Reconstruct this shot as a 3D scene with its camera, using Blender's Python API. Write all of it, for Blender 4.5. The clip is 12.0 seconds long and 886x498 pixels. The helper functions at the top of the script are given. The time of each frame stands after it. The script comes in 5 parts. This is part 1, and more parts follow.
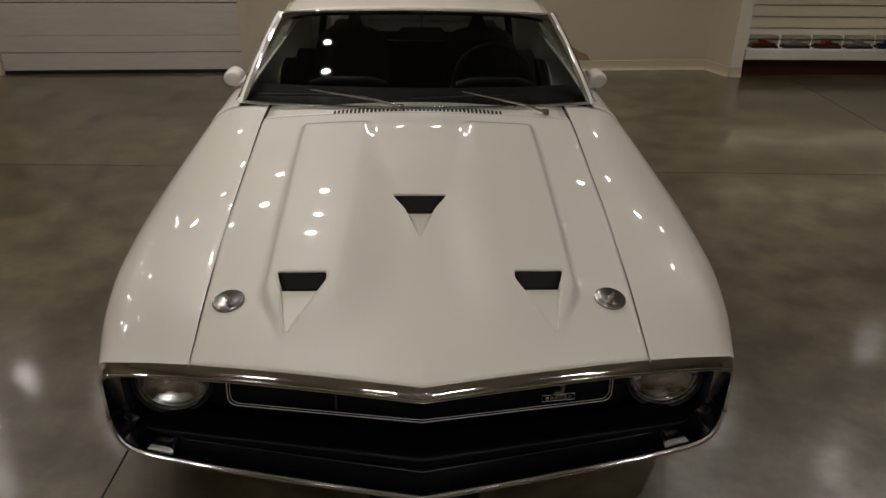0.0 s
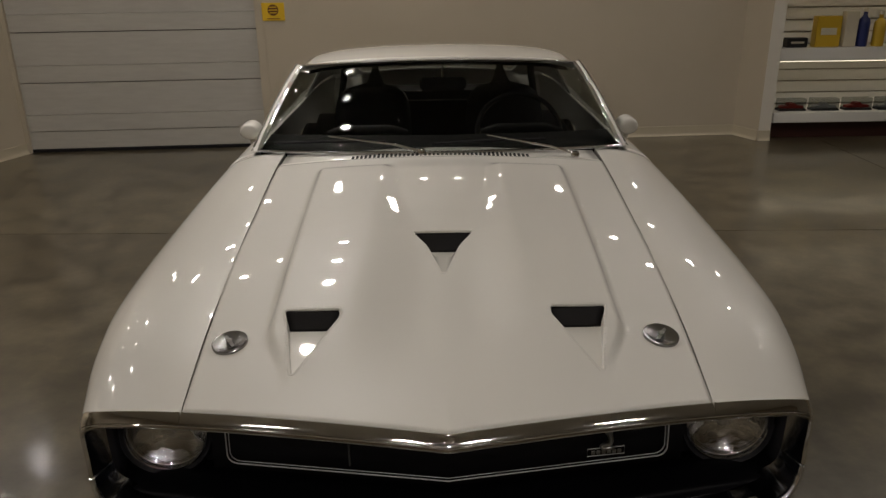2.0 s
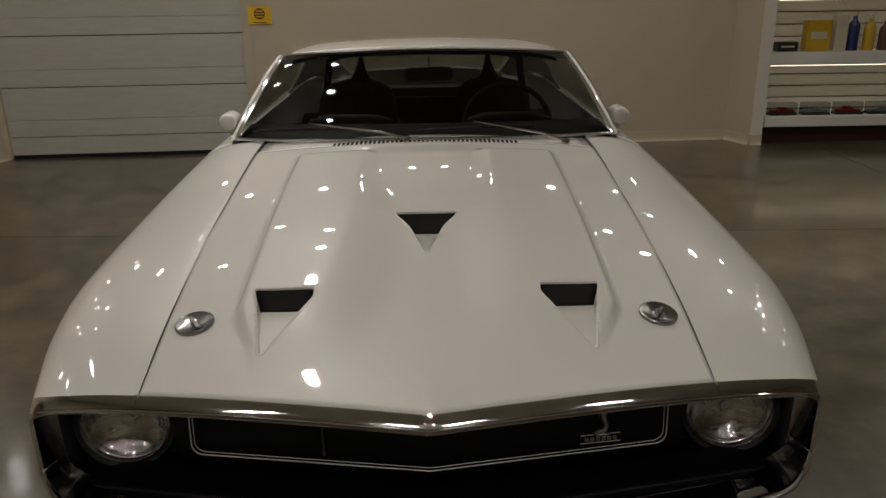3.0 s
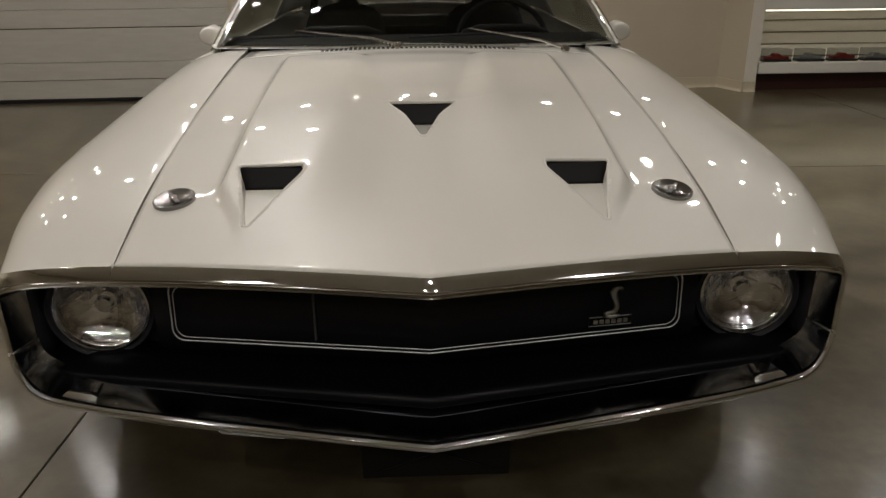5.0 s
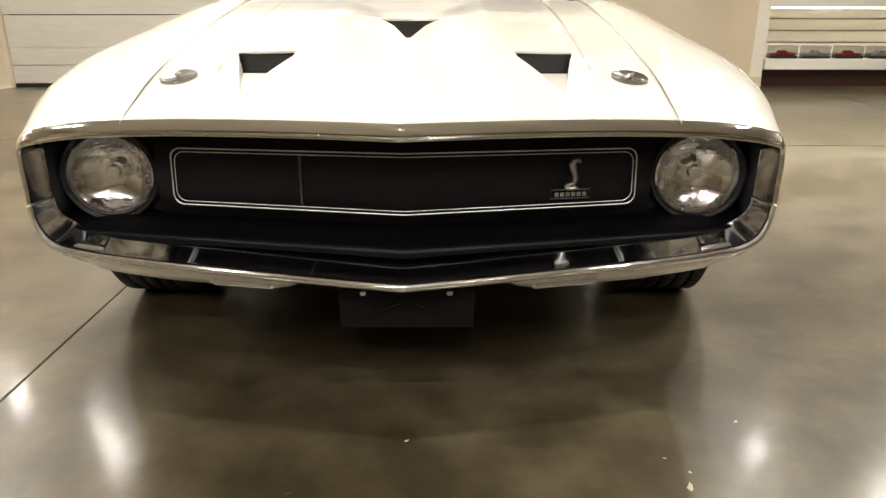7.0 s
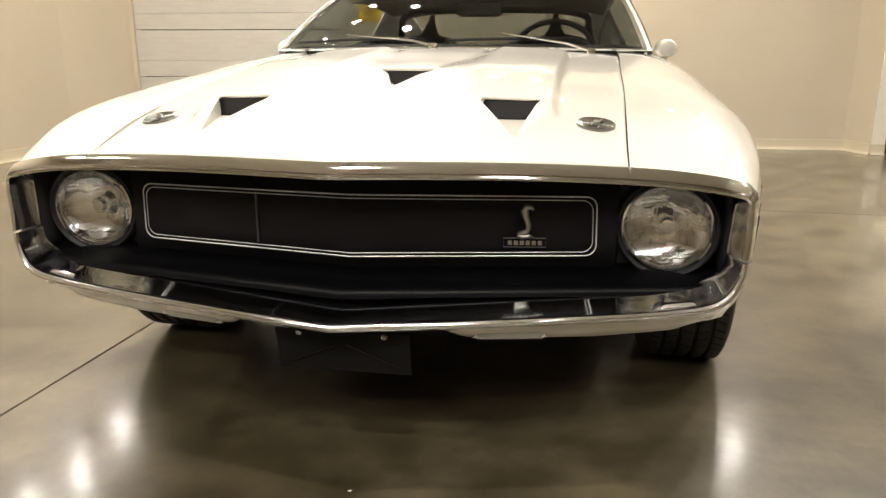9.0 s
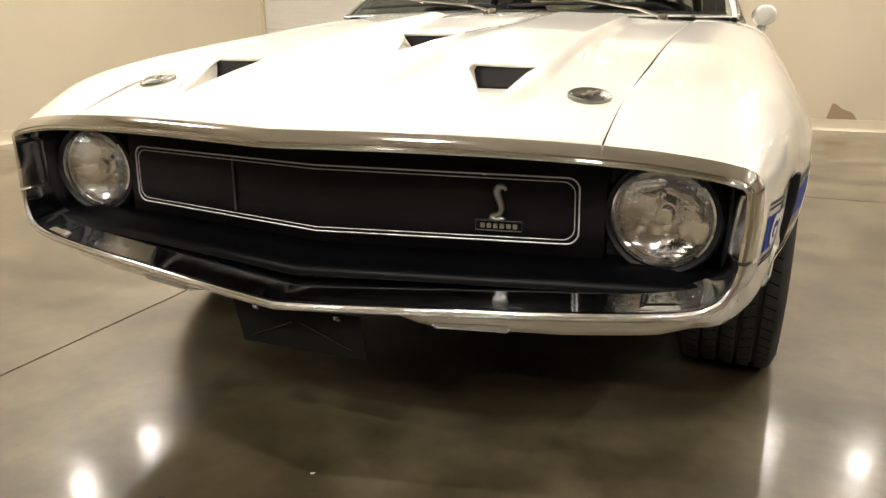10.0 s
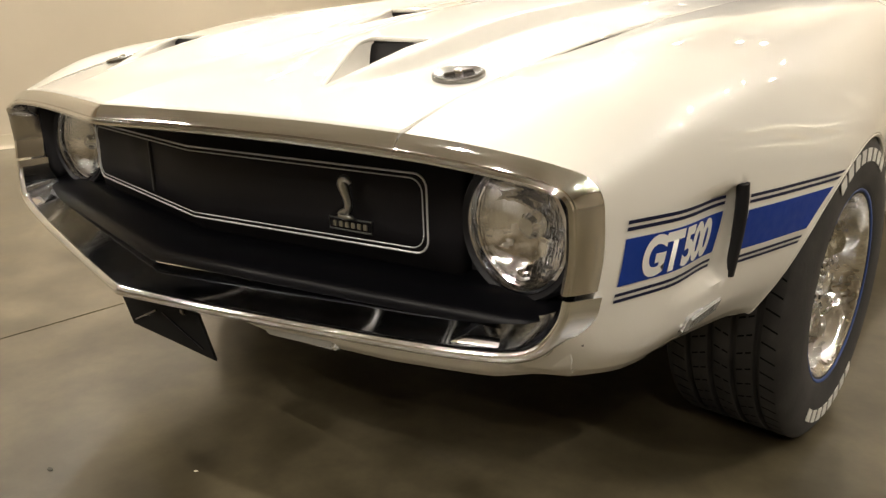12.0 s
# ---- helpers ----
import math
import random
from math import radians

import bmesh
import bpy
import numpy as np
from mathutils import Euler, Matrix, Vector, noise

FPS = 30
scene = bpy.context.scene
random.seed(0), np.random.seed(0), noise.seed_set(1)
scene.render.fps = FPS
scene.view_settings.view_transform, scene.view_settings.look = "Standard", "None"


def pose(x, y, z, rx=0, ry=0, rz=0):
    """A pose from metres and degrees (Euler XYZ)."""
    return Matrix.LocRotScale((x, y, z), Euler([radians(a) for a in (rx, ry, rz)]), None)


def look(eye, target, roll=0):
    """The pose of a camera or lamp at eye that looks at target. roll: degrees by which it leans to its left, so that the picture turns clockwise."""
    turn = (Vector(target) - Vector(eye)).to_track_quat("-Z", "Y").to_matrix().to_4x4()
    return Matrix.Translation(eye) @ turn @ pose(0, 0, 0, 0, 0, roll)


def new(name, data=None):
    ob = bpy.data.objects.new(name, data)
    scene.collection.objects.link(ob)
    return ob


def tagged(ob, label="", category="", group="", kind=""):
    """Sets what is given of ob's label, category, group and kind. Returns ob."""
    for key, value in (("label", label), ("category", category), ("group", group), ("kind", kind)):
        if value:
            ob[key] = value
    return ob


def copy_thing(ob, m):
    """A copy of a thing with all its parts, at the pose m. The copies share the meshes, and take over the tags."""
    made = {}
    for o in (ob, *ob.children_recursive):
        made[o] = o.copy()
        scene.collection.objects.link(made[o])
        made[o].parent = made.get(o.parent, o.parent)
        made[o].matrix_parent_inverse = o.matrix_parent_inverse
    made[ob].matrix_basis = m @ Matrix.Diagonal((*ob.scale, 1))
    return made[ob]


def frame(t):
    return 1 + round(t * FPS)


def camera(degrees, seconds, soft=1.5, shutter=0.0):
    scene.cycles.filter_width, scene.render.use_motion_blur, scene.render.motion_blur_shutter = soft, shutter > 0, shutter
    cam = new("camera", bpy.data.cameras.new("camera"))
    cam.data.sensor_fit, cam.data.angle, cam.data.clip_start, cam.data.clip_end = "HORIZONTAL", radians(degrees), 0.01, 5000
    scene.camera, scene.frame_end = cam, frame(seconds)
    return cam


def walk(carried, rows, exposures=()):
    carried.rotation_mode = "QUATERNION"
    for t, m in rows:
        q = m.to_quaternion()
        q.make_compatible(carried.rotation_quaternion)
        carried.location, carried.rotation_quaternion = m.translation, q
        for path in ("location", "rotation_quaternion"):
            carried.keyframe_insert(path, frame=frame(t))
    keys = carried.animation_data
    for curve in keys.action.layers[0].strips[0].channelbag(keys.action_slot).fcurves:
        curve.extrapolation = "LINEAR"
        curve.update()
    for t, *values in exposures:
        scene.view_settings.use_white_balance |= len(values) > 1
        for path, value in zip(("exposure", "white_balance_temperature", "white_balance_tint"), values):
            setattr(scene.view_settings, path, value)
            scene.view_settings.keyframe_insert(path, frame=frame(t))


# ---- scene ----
import functools

cam = camera(61.7, 12.0, soft=1.4)
PATH = [
    (0, (-0.019, -1.326, 1.738), (0.06, 0.464, 0.85), 0.9),
    (0.5, (-0.032, -1.28, 1.68), (0.026, 0.546, 0.865), 0.1),
    (1, (-0.033, -1.25, 1.629), (0.01, 0.586, 0.836), -0.3),
    (1.5, (-0.026, -1.224, 1.584), (0.002, 0.62, 0.81), -0.4),
    (2, (-0.015, -1.191, 1.54), (-0.001, 0.69, 0.859), -0.8),
    (2.5, (-0.011, -1.152, 1.477), (0.006, 0.745, 0.845), -0.8),
    (3, (0.006, -1.115, 1.415), (0.043, 0.78, 0.774), -0.8),
    (3.2, (0.01, -1.107, 1.393), (0.051, 0.782, 0.738), -0.6),
    (4.8, (-0.008, -1.071, 1.215), (0.016, 0.793, 0.491), -0.9),
    (5, (-0.022, -1.077, 1.2), (0.05, 0.788, 0.479), -0.5),
    (5.5, (-0.021, -1.111, 1.144), (0.045, 0.78, 0.497), -1.2),
    (6, (-0.005, -1.16, 1.049), (0.061, 0.714, 0.355), 0.4),
    (6.5, (-0.023, -1.22, 1.027), (0.101, 0.6, 0.208), 2.3),
    (6.7, (0.007, -1.264, 0.979), (0.096, 0.588, 0.227), 1.5),
    (8.3, (0.239, -1.407, 0.954), (0.088, 0.502, 0.378), -1.3),
    (8.5, (0.292, -1.38, 0.946), (0.094, 0.532, 0.395), -1.1),
    (9, (0.431, -1.267, 0.921), (0.115, 0.639, 0.406), 0.0),
    (9.5, (0.561, -1.171, 0.898), (0.135, 0.699, 0.328), 0.5),
    (10, (0.726, -1.064, 0.9), (0.053, 0.727, 0.318), 0.2),
    (10.5, (0.829, -0.92, 0.881), (0.053, 0.831, 0.305), 1.5),
    (11, (0.915, -0.794, 0.875), (0.058, 0.916, 0.291), 2.1),
    (11.5, (1.089, -0.686, 0.878), (0.056, 0.916, 0.273), 0.7),
    (12, (1.196, -0.57, 0.854), (-0.021, 0.902, 0.261), -0.6),
]
EXPOSURES = [(0.0, -1.24, 6350, 14), (3.2, -1.40, 6300, 14), (4.8, -1.02, 6250, 13), (5.6, -0.70, 6250, 12), (6.05, -0.72, 6300, 12), (6.45, 0.72, 6400, 11), (8.5, 1.00, 6500, 11), (9.1, 0.92, 6550, 11), (10.4, 0.97, 6600, 11), (12.0, 0.84, 6600, 11)]
walk(cam, [(t, look(eye, target, roll)) for t, eye, target, roll in PATH], EXPOSURES)

# ---------------------------------------------------------------- world and lamps
world = bpy.data.worlds.new("world")
scene.world = world
world.use_nodes = True
world.node_tree.nodes["Background"].inputs[0].default_value = (0.5, 0.45, 0.36, 1)
world.node_tree.nodes["Background"].inputs[1].default_value = 0.02
CEILING = 3.3
# added fill, no lamps known there: y < -2, |x| 3.3, x 3.4
LAMP_SPOTS = [   # x, y, height, watts
    (-0.95, 1.7, 3.2, 22), (-0.95, 2.95, 3.2, 18), (-0.95, 3.58, 3.2, 12), (-0.98, 4.4, 3.2, 6), (2.34, 3.05, 3.2, 15), (2.1, 4.0, 3.2, 10), (3.4, 2.4, 3.2, 14),
    (-2.0, 5.6, 2.85, 0.7), (-1.15, 5.6, 2.85, 1.2), (-0.2, 5.6, 2.85, 2.5), (0.25, 5.6, 2.85, 4), (1.38, 5.6, 2.85, 3), (2.15, 5.6, 2.85, 4), (-2.9, 3.2, 3.2, 5), (-2.9, 4.6, 3.2, 1),
    (-3.95, 5.0, 2.85, 1.5), (-3.95, 4.28, 2.85, 1.5), (-3.95, 3.65, 2.85, 2), (-3.97, 2.9, 2.85, 3), (-4.0, 1.6, 2.85, 3), (0.02, -0.75, 3.2, 11), (-2.7, -2.5, 3.2, 12), (2.7, -2.5, 3.2, 12), (-0.7, -2.7, 3.2, 18), (0.7, -2.7, 3.2, 18), (-1.8, -3.4, 3.2, 12), (1.8, -3.4, 3.2, 12),
    (-3.3, 0.4, 3.2, 12), (3.3, 0.6, 3.2, 10), (0.0, -4.4, 3.2, 20), (3.6, 3.2, 3.2, 8), (-3.0, -2.8, 3.2, 8), (3.0, -2.8, 3.2, 8),
    (-2.9, 1.3, 3.2, 0), (-2.9, 2.2, 3.2, 0), (-3.9, 2.6, 3.2, 0), (-3.9, 1.4, 3.2, 0), (3.1, 1.7, 3.2, 0), (3.1, 2.6, 3.2, 0), (3.1, 4.6, 3.2, 0), (4.4, 2.0, 3.2, 0), (4.4, 3.6, 3.2, 0),
    (-1.6, 4.15, 3.2, 0), (-1.9, 3.75, 3.2, 0), (-1.55, 4.85, 3.2, 0), (-3.25, 5.1, 3.2, 0), (-3.75, 3.9, 3.2, 0), (-3.75, 0.6, 3.2, 0), (1.9, 4.75, 3.2, 0),
    (3.95, 3.95, 3.2, 0), (5.4, 3.0, 3.2, 0), (5.4, 4.5, 3.2, 0), (5.4, 5.9, 3.2, 0), (7.0, 3.6, 3.2, 0), (7.0, 5.4, 3.2, 0)]


# ---------------------------------------------------------------- materials
def material(name, colour, rough=0.5, metal=0.0, coat=0.0, coat_rough=0.03, ior=1.5):
    m = bpy.data.materials.new(name)
    m.use_nodes = True
    b = m.node_tree.nodes["Principled BSDF"]
    b.inputs["Base Color"].default_value = (*colour, 1)
    b.inputs["Roughness"].default_value = rough
    b.inputs["Metallic"].default_value = metal
    b.inputs["Coat Weight"].default_value = coat
    b.inputs["Coat Roughness"].default_value = coat_rough
    b.inputs["IOR"].default_value = ior
    return m


def noise_node(m, scale, detail=6.0, rough=0.55, stretch=None, random_by_object=False):
    nt = m.node_tree
    tc = nt.nodes.new("ShaderNodeTexCoord")
    out = tc.outputs["Object"]
    if stretch:
        mp = nt.nodes.new("ShaderNodeMapping")
        mp.inputs["Scale"].default_value = stretch
        nt.links.new(out, mp.inputs["Vector"])
        out = mp.outputs["Vector"]
    n = nt.nodes.new("ShaderNodeTexNoise")
    n.inputs["Scale"].default_value = scale
    n.inputs["Detail"].default_value = detail
    n.inputs["Roughness"].default_value = rough
    nt.links.new(out, n.inputs["Vector"])
    return n.outputs["Fac"]


def ramp(m, fac, stops):
    r = m.node_tree.nodes.new("ShaderNodeValToRGB")
    e = r.color_ramp.elements
    while len(e) < len(stops):
        e.new(0.5)
    for el, (p, c) in zip(e, stops):
        el.position, el.color = p, (*c, 1)
    m.node_tree.links.new(fac, r.inputs["Fac"])
    return r.outputs["Color"]


def value_ramp(m, fac, lo, hi, a=0.3, b=0.7):
    r = m.node_tree.nodes.new("ShaderNodeMapRange")
    for k, v in (("From Min", a), ("From Max", b), ("To Min", lo), ("To Max", hi)):
        r.inputs[k].default_value = v
    m.node_tree.links.new(fac, r.inputs["Value"])
    return r.outputs["Result"]


def plug(m, socket, name):
    m.node_tree.links.new(socket, m.node_tree.nodes["Principled BSDF"].inputs[name])


def bump(m, fac, strength, distance=0.01):
    b = m.node_tree.nodes.new("ShaderNodeBump")
    b.inputs["Strength"].default_value = strength
    b.inputs["Distance"].default_value = distance
    m.node_tree.links.new(fac, b.inputs["Height"])
    m.node_tree.links.new(b.outputs["Normal"], m.node_tree.nodes["Principled BSDF"].inputs["Normal"])


def mix_colour(m, fac, a, b, blend="MIX"):
    n = m.node_tree.nodes.new("ShaderNodeMix")
    n.data_type, n.blend_type = "RGBA", blend
    for s, v in ((n.inputs[0], fac), (n.inputs[6], a), (n.inputs[7], b)):
        if isinstance(v, bpy.types.NodeSocket):
            m.node_tree.links.new(v, s)
        elif isinstance(v, tuple):
            s.default_value = (*v, 1)
        else:
            s.default_value = v
    return n.outputs[2]


paint = material("white_paint", (0.80, 0.775, 0.71), 0.4, coat=1.0, coat_rough=0.02)
plug(paint, ramp(paint, noise_node(paint, 1.5, 3), [(0.3, (0.79, 0.765, 0.70)), (0.7, (0.81, 0.785, 0.72))]), "Base Color")
chrome = material("chrome", (0.86, 0.885, 0.94), 0.05, 1.0)
plug(chrome, value_ramp(chrome, noise_node(chrome, 30, 5), 0.05, 0.12), "Roughness")
bump(chrome, noise_node(chrome, 11, 2), 0.05, 0.008)
satin = material("brushed_bright_metal", (0.74, 0.735, 0.73), 0.1, 1.0)
plug(satin, value_ramp(satin, noise_node(satin, 40, 4, stretch=(1, 14, 14)), 0.035, 0.08), "Roughness")
bump(satin, noise_node(satin, 90, 3, stretch=(1, 14, 14)), 0.02, 0.003)
black = material("black_paint", (0.015, 0.0145, 0.0165), 0.42, ior=1.3)
plug(black, value_ramp(black, noise_node(black, 25, 5), 0.36, 0.56), "Roughness")
black_gloss = material("black_gloss_panel", (0.006, 0.006, 0.008), 0.12)
post_grey = material("post_grey", (0.06, 0.058, 0.056), 0.6)
black_mesh = material("black_grille_mesh", (0.016, 0.0148, 0.0165), 0.5, ior=1.25)
rubber = material("tyre_rubber", (0.022, 0.021, 0.020), 0.66, ior=1.35)
plug(rubber, ramp(rubber, noise_node(rubber, 14, 6), [(0.3, (0.022, 0.021, 0.020)), (0.75, (0.044, 0.041, 0.038))]), "Base Color")
bump(rubber, noise_node(rubber, 160, 3), 0.25, 0.002)
interior = material("black_vinyl", (0.007, 0.0066, 0.0062), 0.6, ior=1.25)
bump(interior, noise_node(interior, 220, 3), 0.2, 0.002)
wheel_chrome = material("wheel_chrome", (0.86, 0.86, 0.86), 0.08, 1.0)
bump(wheel_chrome, noise_node(wheel_chrome, 26, 2), 0.5, 0.012)
red_vinyl = material("dark_red_trim", (0.10, 0.02, 0.015), 0.5)
blue = material("blue_stripe", (0.008, 0.040, 0.27), 0.5, ior=1.22)
plug(blue, value_ramp(blue, noise_node(blue, 60, 3), 0.42, 0.58), "Roughness")
navy = material("dark_blue_stripe", (0.010, 0.013, 0.042), 0.5, ior=1.25)
decal_white = material("white_decal", (0.8, 0.79, 0.76), 0.4, coat=0.2)
letter_white = material("raised_white_rubber", (0.6, 0.58, 0.53), 0.6)
blue_rubber = material("blue_tyre_ring", (0.014, 0.05, 0.20), 0.55)
lock_metal = material("grey_lock_metal", (0.28, 0.276, 0.27), 0.22, 1.0)
frame_silver = material("silver_painted_line", (0.62, 0.62, 0.62), 0.4, 0.35)
silver = material("dull_silver", (0.42, 0.42, 0.40), 0.32, 1.0)
mirror_glass = material("mirror_glass", (0.8, 0.82, 0.82), 0.02, 1.0)
reflector = material("lamp_reflector", (0.95, 0.96, 0.98), 0.08, 1.0)
groove_shade = material("groove_shade", (0.004, 0.004, 0.004), 0.8, ior=1.2)
dark_hole = material("dark_cavity", (0.014, 0.0135, 0.013), 0.9)
intake_black = material("intake_black", (0.014, 0.0125, 0.0125), 0.6, ior=1.3)


def glass_material(name, tint, gloss=1.0):
    m = bpy.data.materials.new(name)
    m.use_nodes = True
    nt = m.node_tree
    nt.nodes.remove(nt.nodes["Principled BSDF"])
    clear, shine, mix, face = (nt.nodes.new("ShaderNode" + s) for s in ("BsdfTransparent", "BsdfGlossy", "MixShader", "LayerWeight"))
    power, scale = nt.nodes.new("ShaderNodeMath"), nt.nodes.new("ShaderNodeMath")
    power.operation, scale.operation = "POWER", "MULTIPLY_ADD"
    power.inputs[1].default_value, scale.inputs[1].default_value, scale.inputs[2].default_value = 5.0, 0.96 * gloss, 0.03 * gloss
    nt.links.new(face.outputs["Facing"], power.inputs[0])
    nt.links.new(power.outputs[0], scale.inputs[0])
    clear.inputs["Color"].default_value = (*tint, 1)
    shine.inputs["Roughness"].default_value = 0.0
    nt.links.new(scale.outputs[0], mix.inputs[0])
    nt.links.new(clear.outputs[0], mix.inputs[1])
    nt.links.new(shine.outputs[0], mix.inputs[2])
    nt.links.new(mix.outputs[0], nt.nodes["Material Output"].inputs[0])
    return m


window_glass = glass_material("tinted_window_glass", (0.69, 0.705, 0.69), 0.24)
lens_glass = glass_material("fluted_lamp_glass", (0.99, 0.99, 0.99), 2.2)
for wave_scale, turn, weight in ((30.0, 0.0, 0.9),):
    nt = lens_glass.node_tree
    w = nt.nodes.new("ShaderNodeTexWave")
    w.inputs["Scale"].default_value, w.inputs["Distortion"].default_value = wave_scale, 2.0
    tcx, bp = nt.nodes.new("ShaderNodeTexCoord"), nt.nodes.new("ShaderNodeBump")
    bp.inputs["Strength"].default_value, bp.inputs["Distance"].default_value = weight, 0.002
    nt.links.new(tcx.outputs["Object"], w.inputs["Vector"])
    nt.links.new(w.outputs["Fac"], bp.inputs["Height"])
    for nd in nt.nodes:
        if nd.type == "BSDF_GLOSSY":
            nt.links.new(bp.outputs["Normal"], nd.inputs["Normal"])


def pressed_glass(m):
    """Broad soft lenses pressed into the glass, crossed by fine upright flutes."""
    nt = m.node_tree
    wave, tc, fine_, broad_ = (nt.nodes.new("ShaderNode" + k) for k in ("TexWave", "TexCoord", "Math", "Math"))
    wave.bands_direction = "X"
    wave.inputs["Scale"].default_value, wave.inputs["Distortion"].default_value = 52.0, 0.4
    nt.links.new(tc.outputs["Object"], wave.inputs["Vector"])
    fine_.operation = broad_.operation = "MULTIPLY_ADD"
    fine_.inputs[1].default_value, broad_.inputs[1].default_value = 0.012, 0.22
    nt.links.new(wave.outputs["Fac"], fine_.inputs[0])
    nt.links.new(noise_node(m, 24, 0.5, stretch=(1, 1, 1.2)), fine_.inputs[2])
    nt.links.new(noise_node(m, 60, 1.0, stretch=(0.8, 1, 1.2)), broad_.inputs[0])
    nt.links.new(fine_.outputs[0], broad_.inputs[2])
    bump(m, broad_.outputs[0], 0.45, 0.012)


pressed_glass(reflector)
plug(reflector, value_ramp(reflector, noise_node(reflector, 60, 3), 0.03, 0.10), "Roughness")
clear_plastic = material("clear_plastic_lens", (0.75, 0.75, 0.72), 0.12, coat=0.5)
clear_plastic.node_tree.nodes["Principled BSDF"].inputs["Transmission Weight"].default_value = 0.5

concrete = material("polished_concrete", (0.2, 0.18, 0.15), 0.24, coat=0.7, coat_rough=0.14)
concrete.node_tree.nodes["Principled BSDF"].inputs["Coat IOR"].default_value = 1.5
big, mid, fine = noise_node(concrete, 0.9, 4, 0.5), noise_node(concrete, 4.5, 4, 0.5), noise_node(concrete, 22, 8, 0.7)
c1 = ramp(concrete, big, [(0.36, (0.062, 0.050, 0.029)), (0.64, (0.106, 0.089, 0.055))])
c2 = ramp(concrete, mid, [(0.36, (0.64, 0.62, 0.57)), (0.64, (1.34, 1.33, 1.31))])
c3 = ramp(concrete, fine, [(0.25, (0.80, 0.79, 0.775)), (0.75, (1.2, 1.2, 1.2))])
plug(concrete, mix_colour(concrete, 1.0, mix_colour(concrete, 1.0, c1, c2, "MULTIPLY"), c3, "MULTIPLY"), "Base Color")
plug(concrete, value_ramp(concrete, big, 0.30, 0.38, 0.1, 0.9), "Roughness")
plug(concrete, value_ramp(concrete, big, 0.10, 0.17, 0.1, 0.9), "Coat Roughness")
plug(concrete, value_ramp(concrete, mid, 0.5, 0.85, 0.36, 0.64), "Coat Weight")
joint_dirt = material("joint_sealant", (0.03, 0.027, 0.022), 0.8)
speck_white = material("pale_debris", (0.55, 0.5, 0.4), 0.7)
speck_dark = material("dark_debris", (0.03, 0.026, 0.02), 0.7)

wall_paint = material("tan_wall_paint", (0.50, 0.435, 0.33), 0.55)
plug(wall_paint, ramp(wall_paint, noise_node(wall_paint, 1.1, 6), [(0.3, (0.47, 0.41, 0.31)), (0.7, (0.51, 0.445, 0.34))]), "Base Color")
bump(wall_paint, noise_node(wall_paint, 140, 3), 0.08, 0.002)
cove = material("cove_base", (0.50, 0.44, 0.32), 0.45)
pillar_paint = material("pale_pillar_paint", (0.70, 0.66, 0.57), 0.5)
bump(pillar_paint, noise_node(pillar_paint, 140, 3), 0.06, 0.002)
door_metal = material("off_white_door_metal", (0.50, 0.48, 0.435), 0.42)
plug(door_metal, ramp(door_metal, noise_node(door_metal, 5, 6, stretch=(1, 1, 6)), [(0.3, (0.47, 0.45, 0.405)), (0.7, (0.52, 0.50, 0.45))]), "Base Color")
bump(door_metal, noise_node(door_metal, 40, 3, stretch=(0.4, 1, 12)), 0.06, 0.002)
ceiling_paint = material("ceiling_paint", (0.76, 0.73, 0.66), 0.7)
plug(ceiling_paint, ramp(ceiling_paint, noise_node(ceiling_paint, 2.0, 5), [(0.3, (0.72, 0.69, 0.62)), (0.7, (0.78, 0.75, 0.68))]), "Base Color")
shelf_white = material("white_laminate", (0.78, 0.76, 0.70), 0.35)
kick_dark = material("dark_red_kick", (0.05, 0.018, 0.014), 0.4)
yellow = material("yellow_sign", (0.75, 0.48, 0.02), 0.4)
patch_brown = material("brown_patch", (0.27, 0.19, 0.115), 0.7)
bump(patch_brown, noise_node(patch_brown, 60, 4), 0.2, 0.003)
brown_print = material("brown_print", (0.14, 0.05, 0.01), 0.5)
lamp_can = material("lamp_housing", (0.6, 0.58, 0.55), 0.4)


def glow(name, colour, strength):
    m = bpy.data.materials.new(name)
    m.use_nodes = True
    nt = m.node_tree
    e = nt.nodes.new("ShaderNodeEmission")
    e.inputs[0].default_value, e.inputs[1].default_value = (*colour, 1), strength
    nt.links.new(e.outputs[0], nt.nodes["Material Output"].inputs[0])
    return m


bulb_glow = glow("lamp_bulb", (1.0, 0.93, 0.82), 160.0)
strip_glow = glow("strip_light_tube", (1.0, 0.86, 0.6), 5.0)
apron_black = material("satin_black_apron", (0.003, 0.003, 0.004), 0.34, ior=1.22)
matte_black = material("matte_black", (0.009, 0.0085, 0.008), 0.8, ior=1.2)


# ---------------------------------------------------------------- building helpers
def part(name, bm, mat, parent=None, label="", smooth=40.0, thick=0.0, kind=""):
    bmesh.ops.remove_doubles(bm, verts=bm.verts, dist=0.0002)
    bmesh.ops.recalc_face_normals(bm, faces=bm.faces)
    me = bpy.data.meshes.new(name)
    bm.to_mesh(me)
    bm.free()
    me.materials.append(mat)
    if smooth:
        me.polygons.foreach_set("use_smooth", [True] * len(me.polygons))
        me.set_sharp_from_angle(angle=radians(smooth))
    ob = new(name, me)
    if parent:
        ob.parent = parent
    if thick:
        s = ob.modifiers.new("thickness", "SOLIDIFY")
        s.thickness, s.offset = thick, 0.0
    return tagged(ob, label, kind=kind)


def empty(name, label, category, group="", kind=""):
    return tagged(new(name), label, category, group, kind)


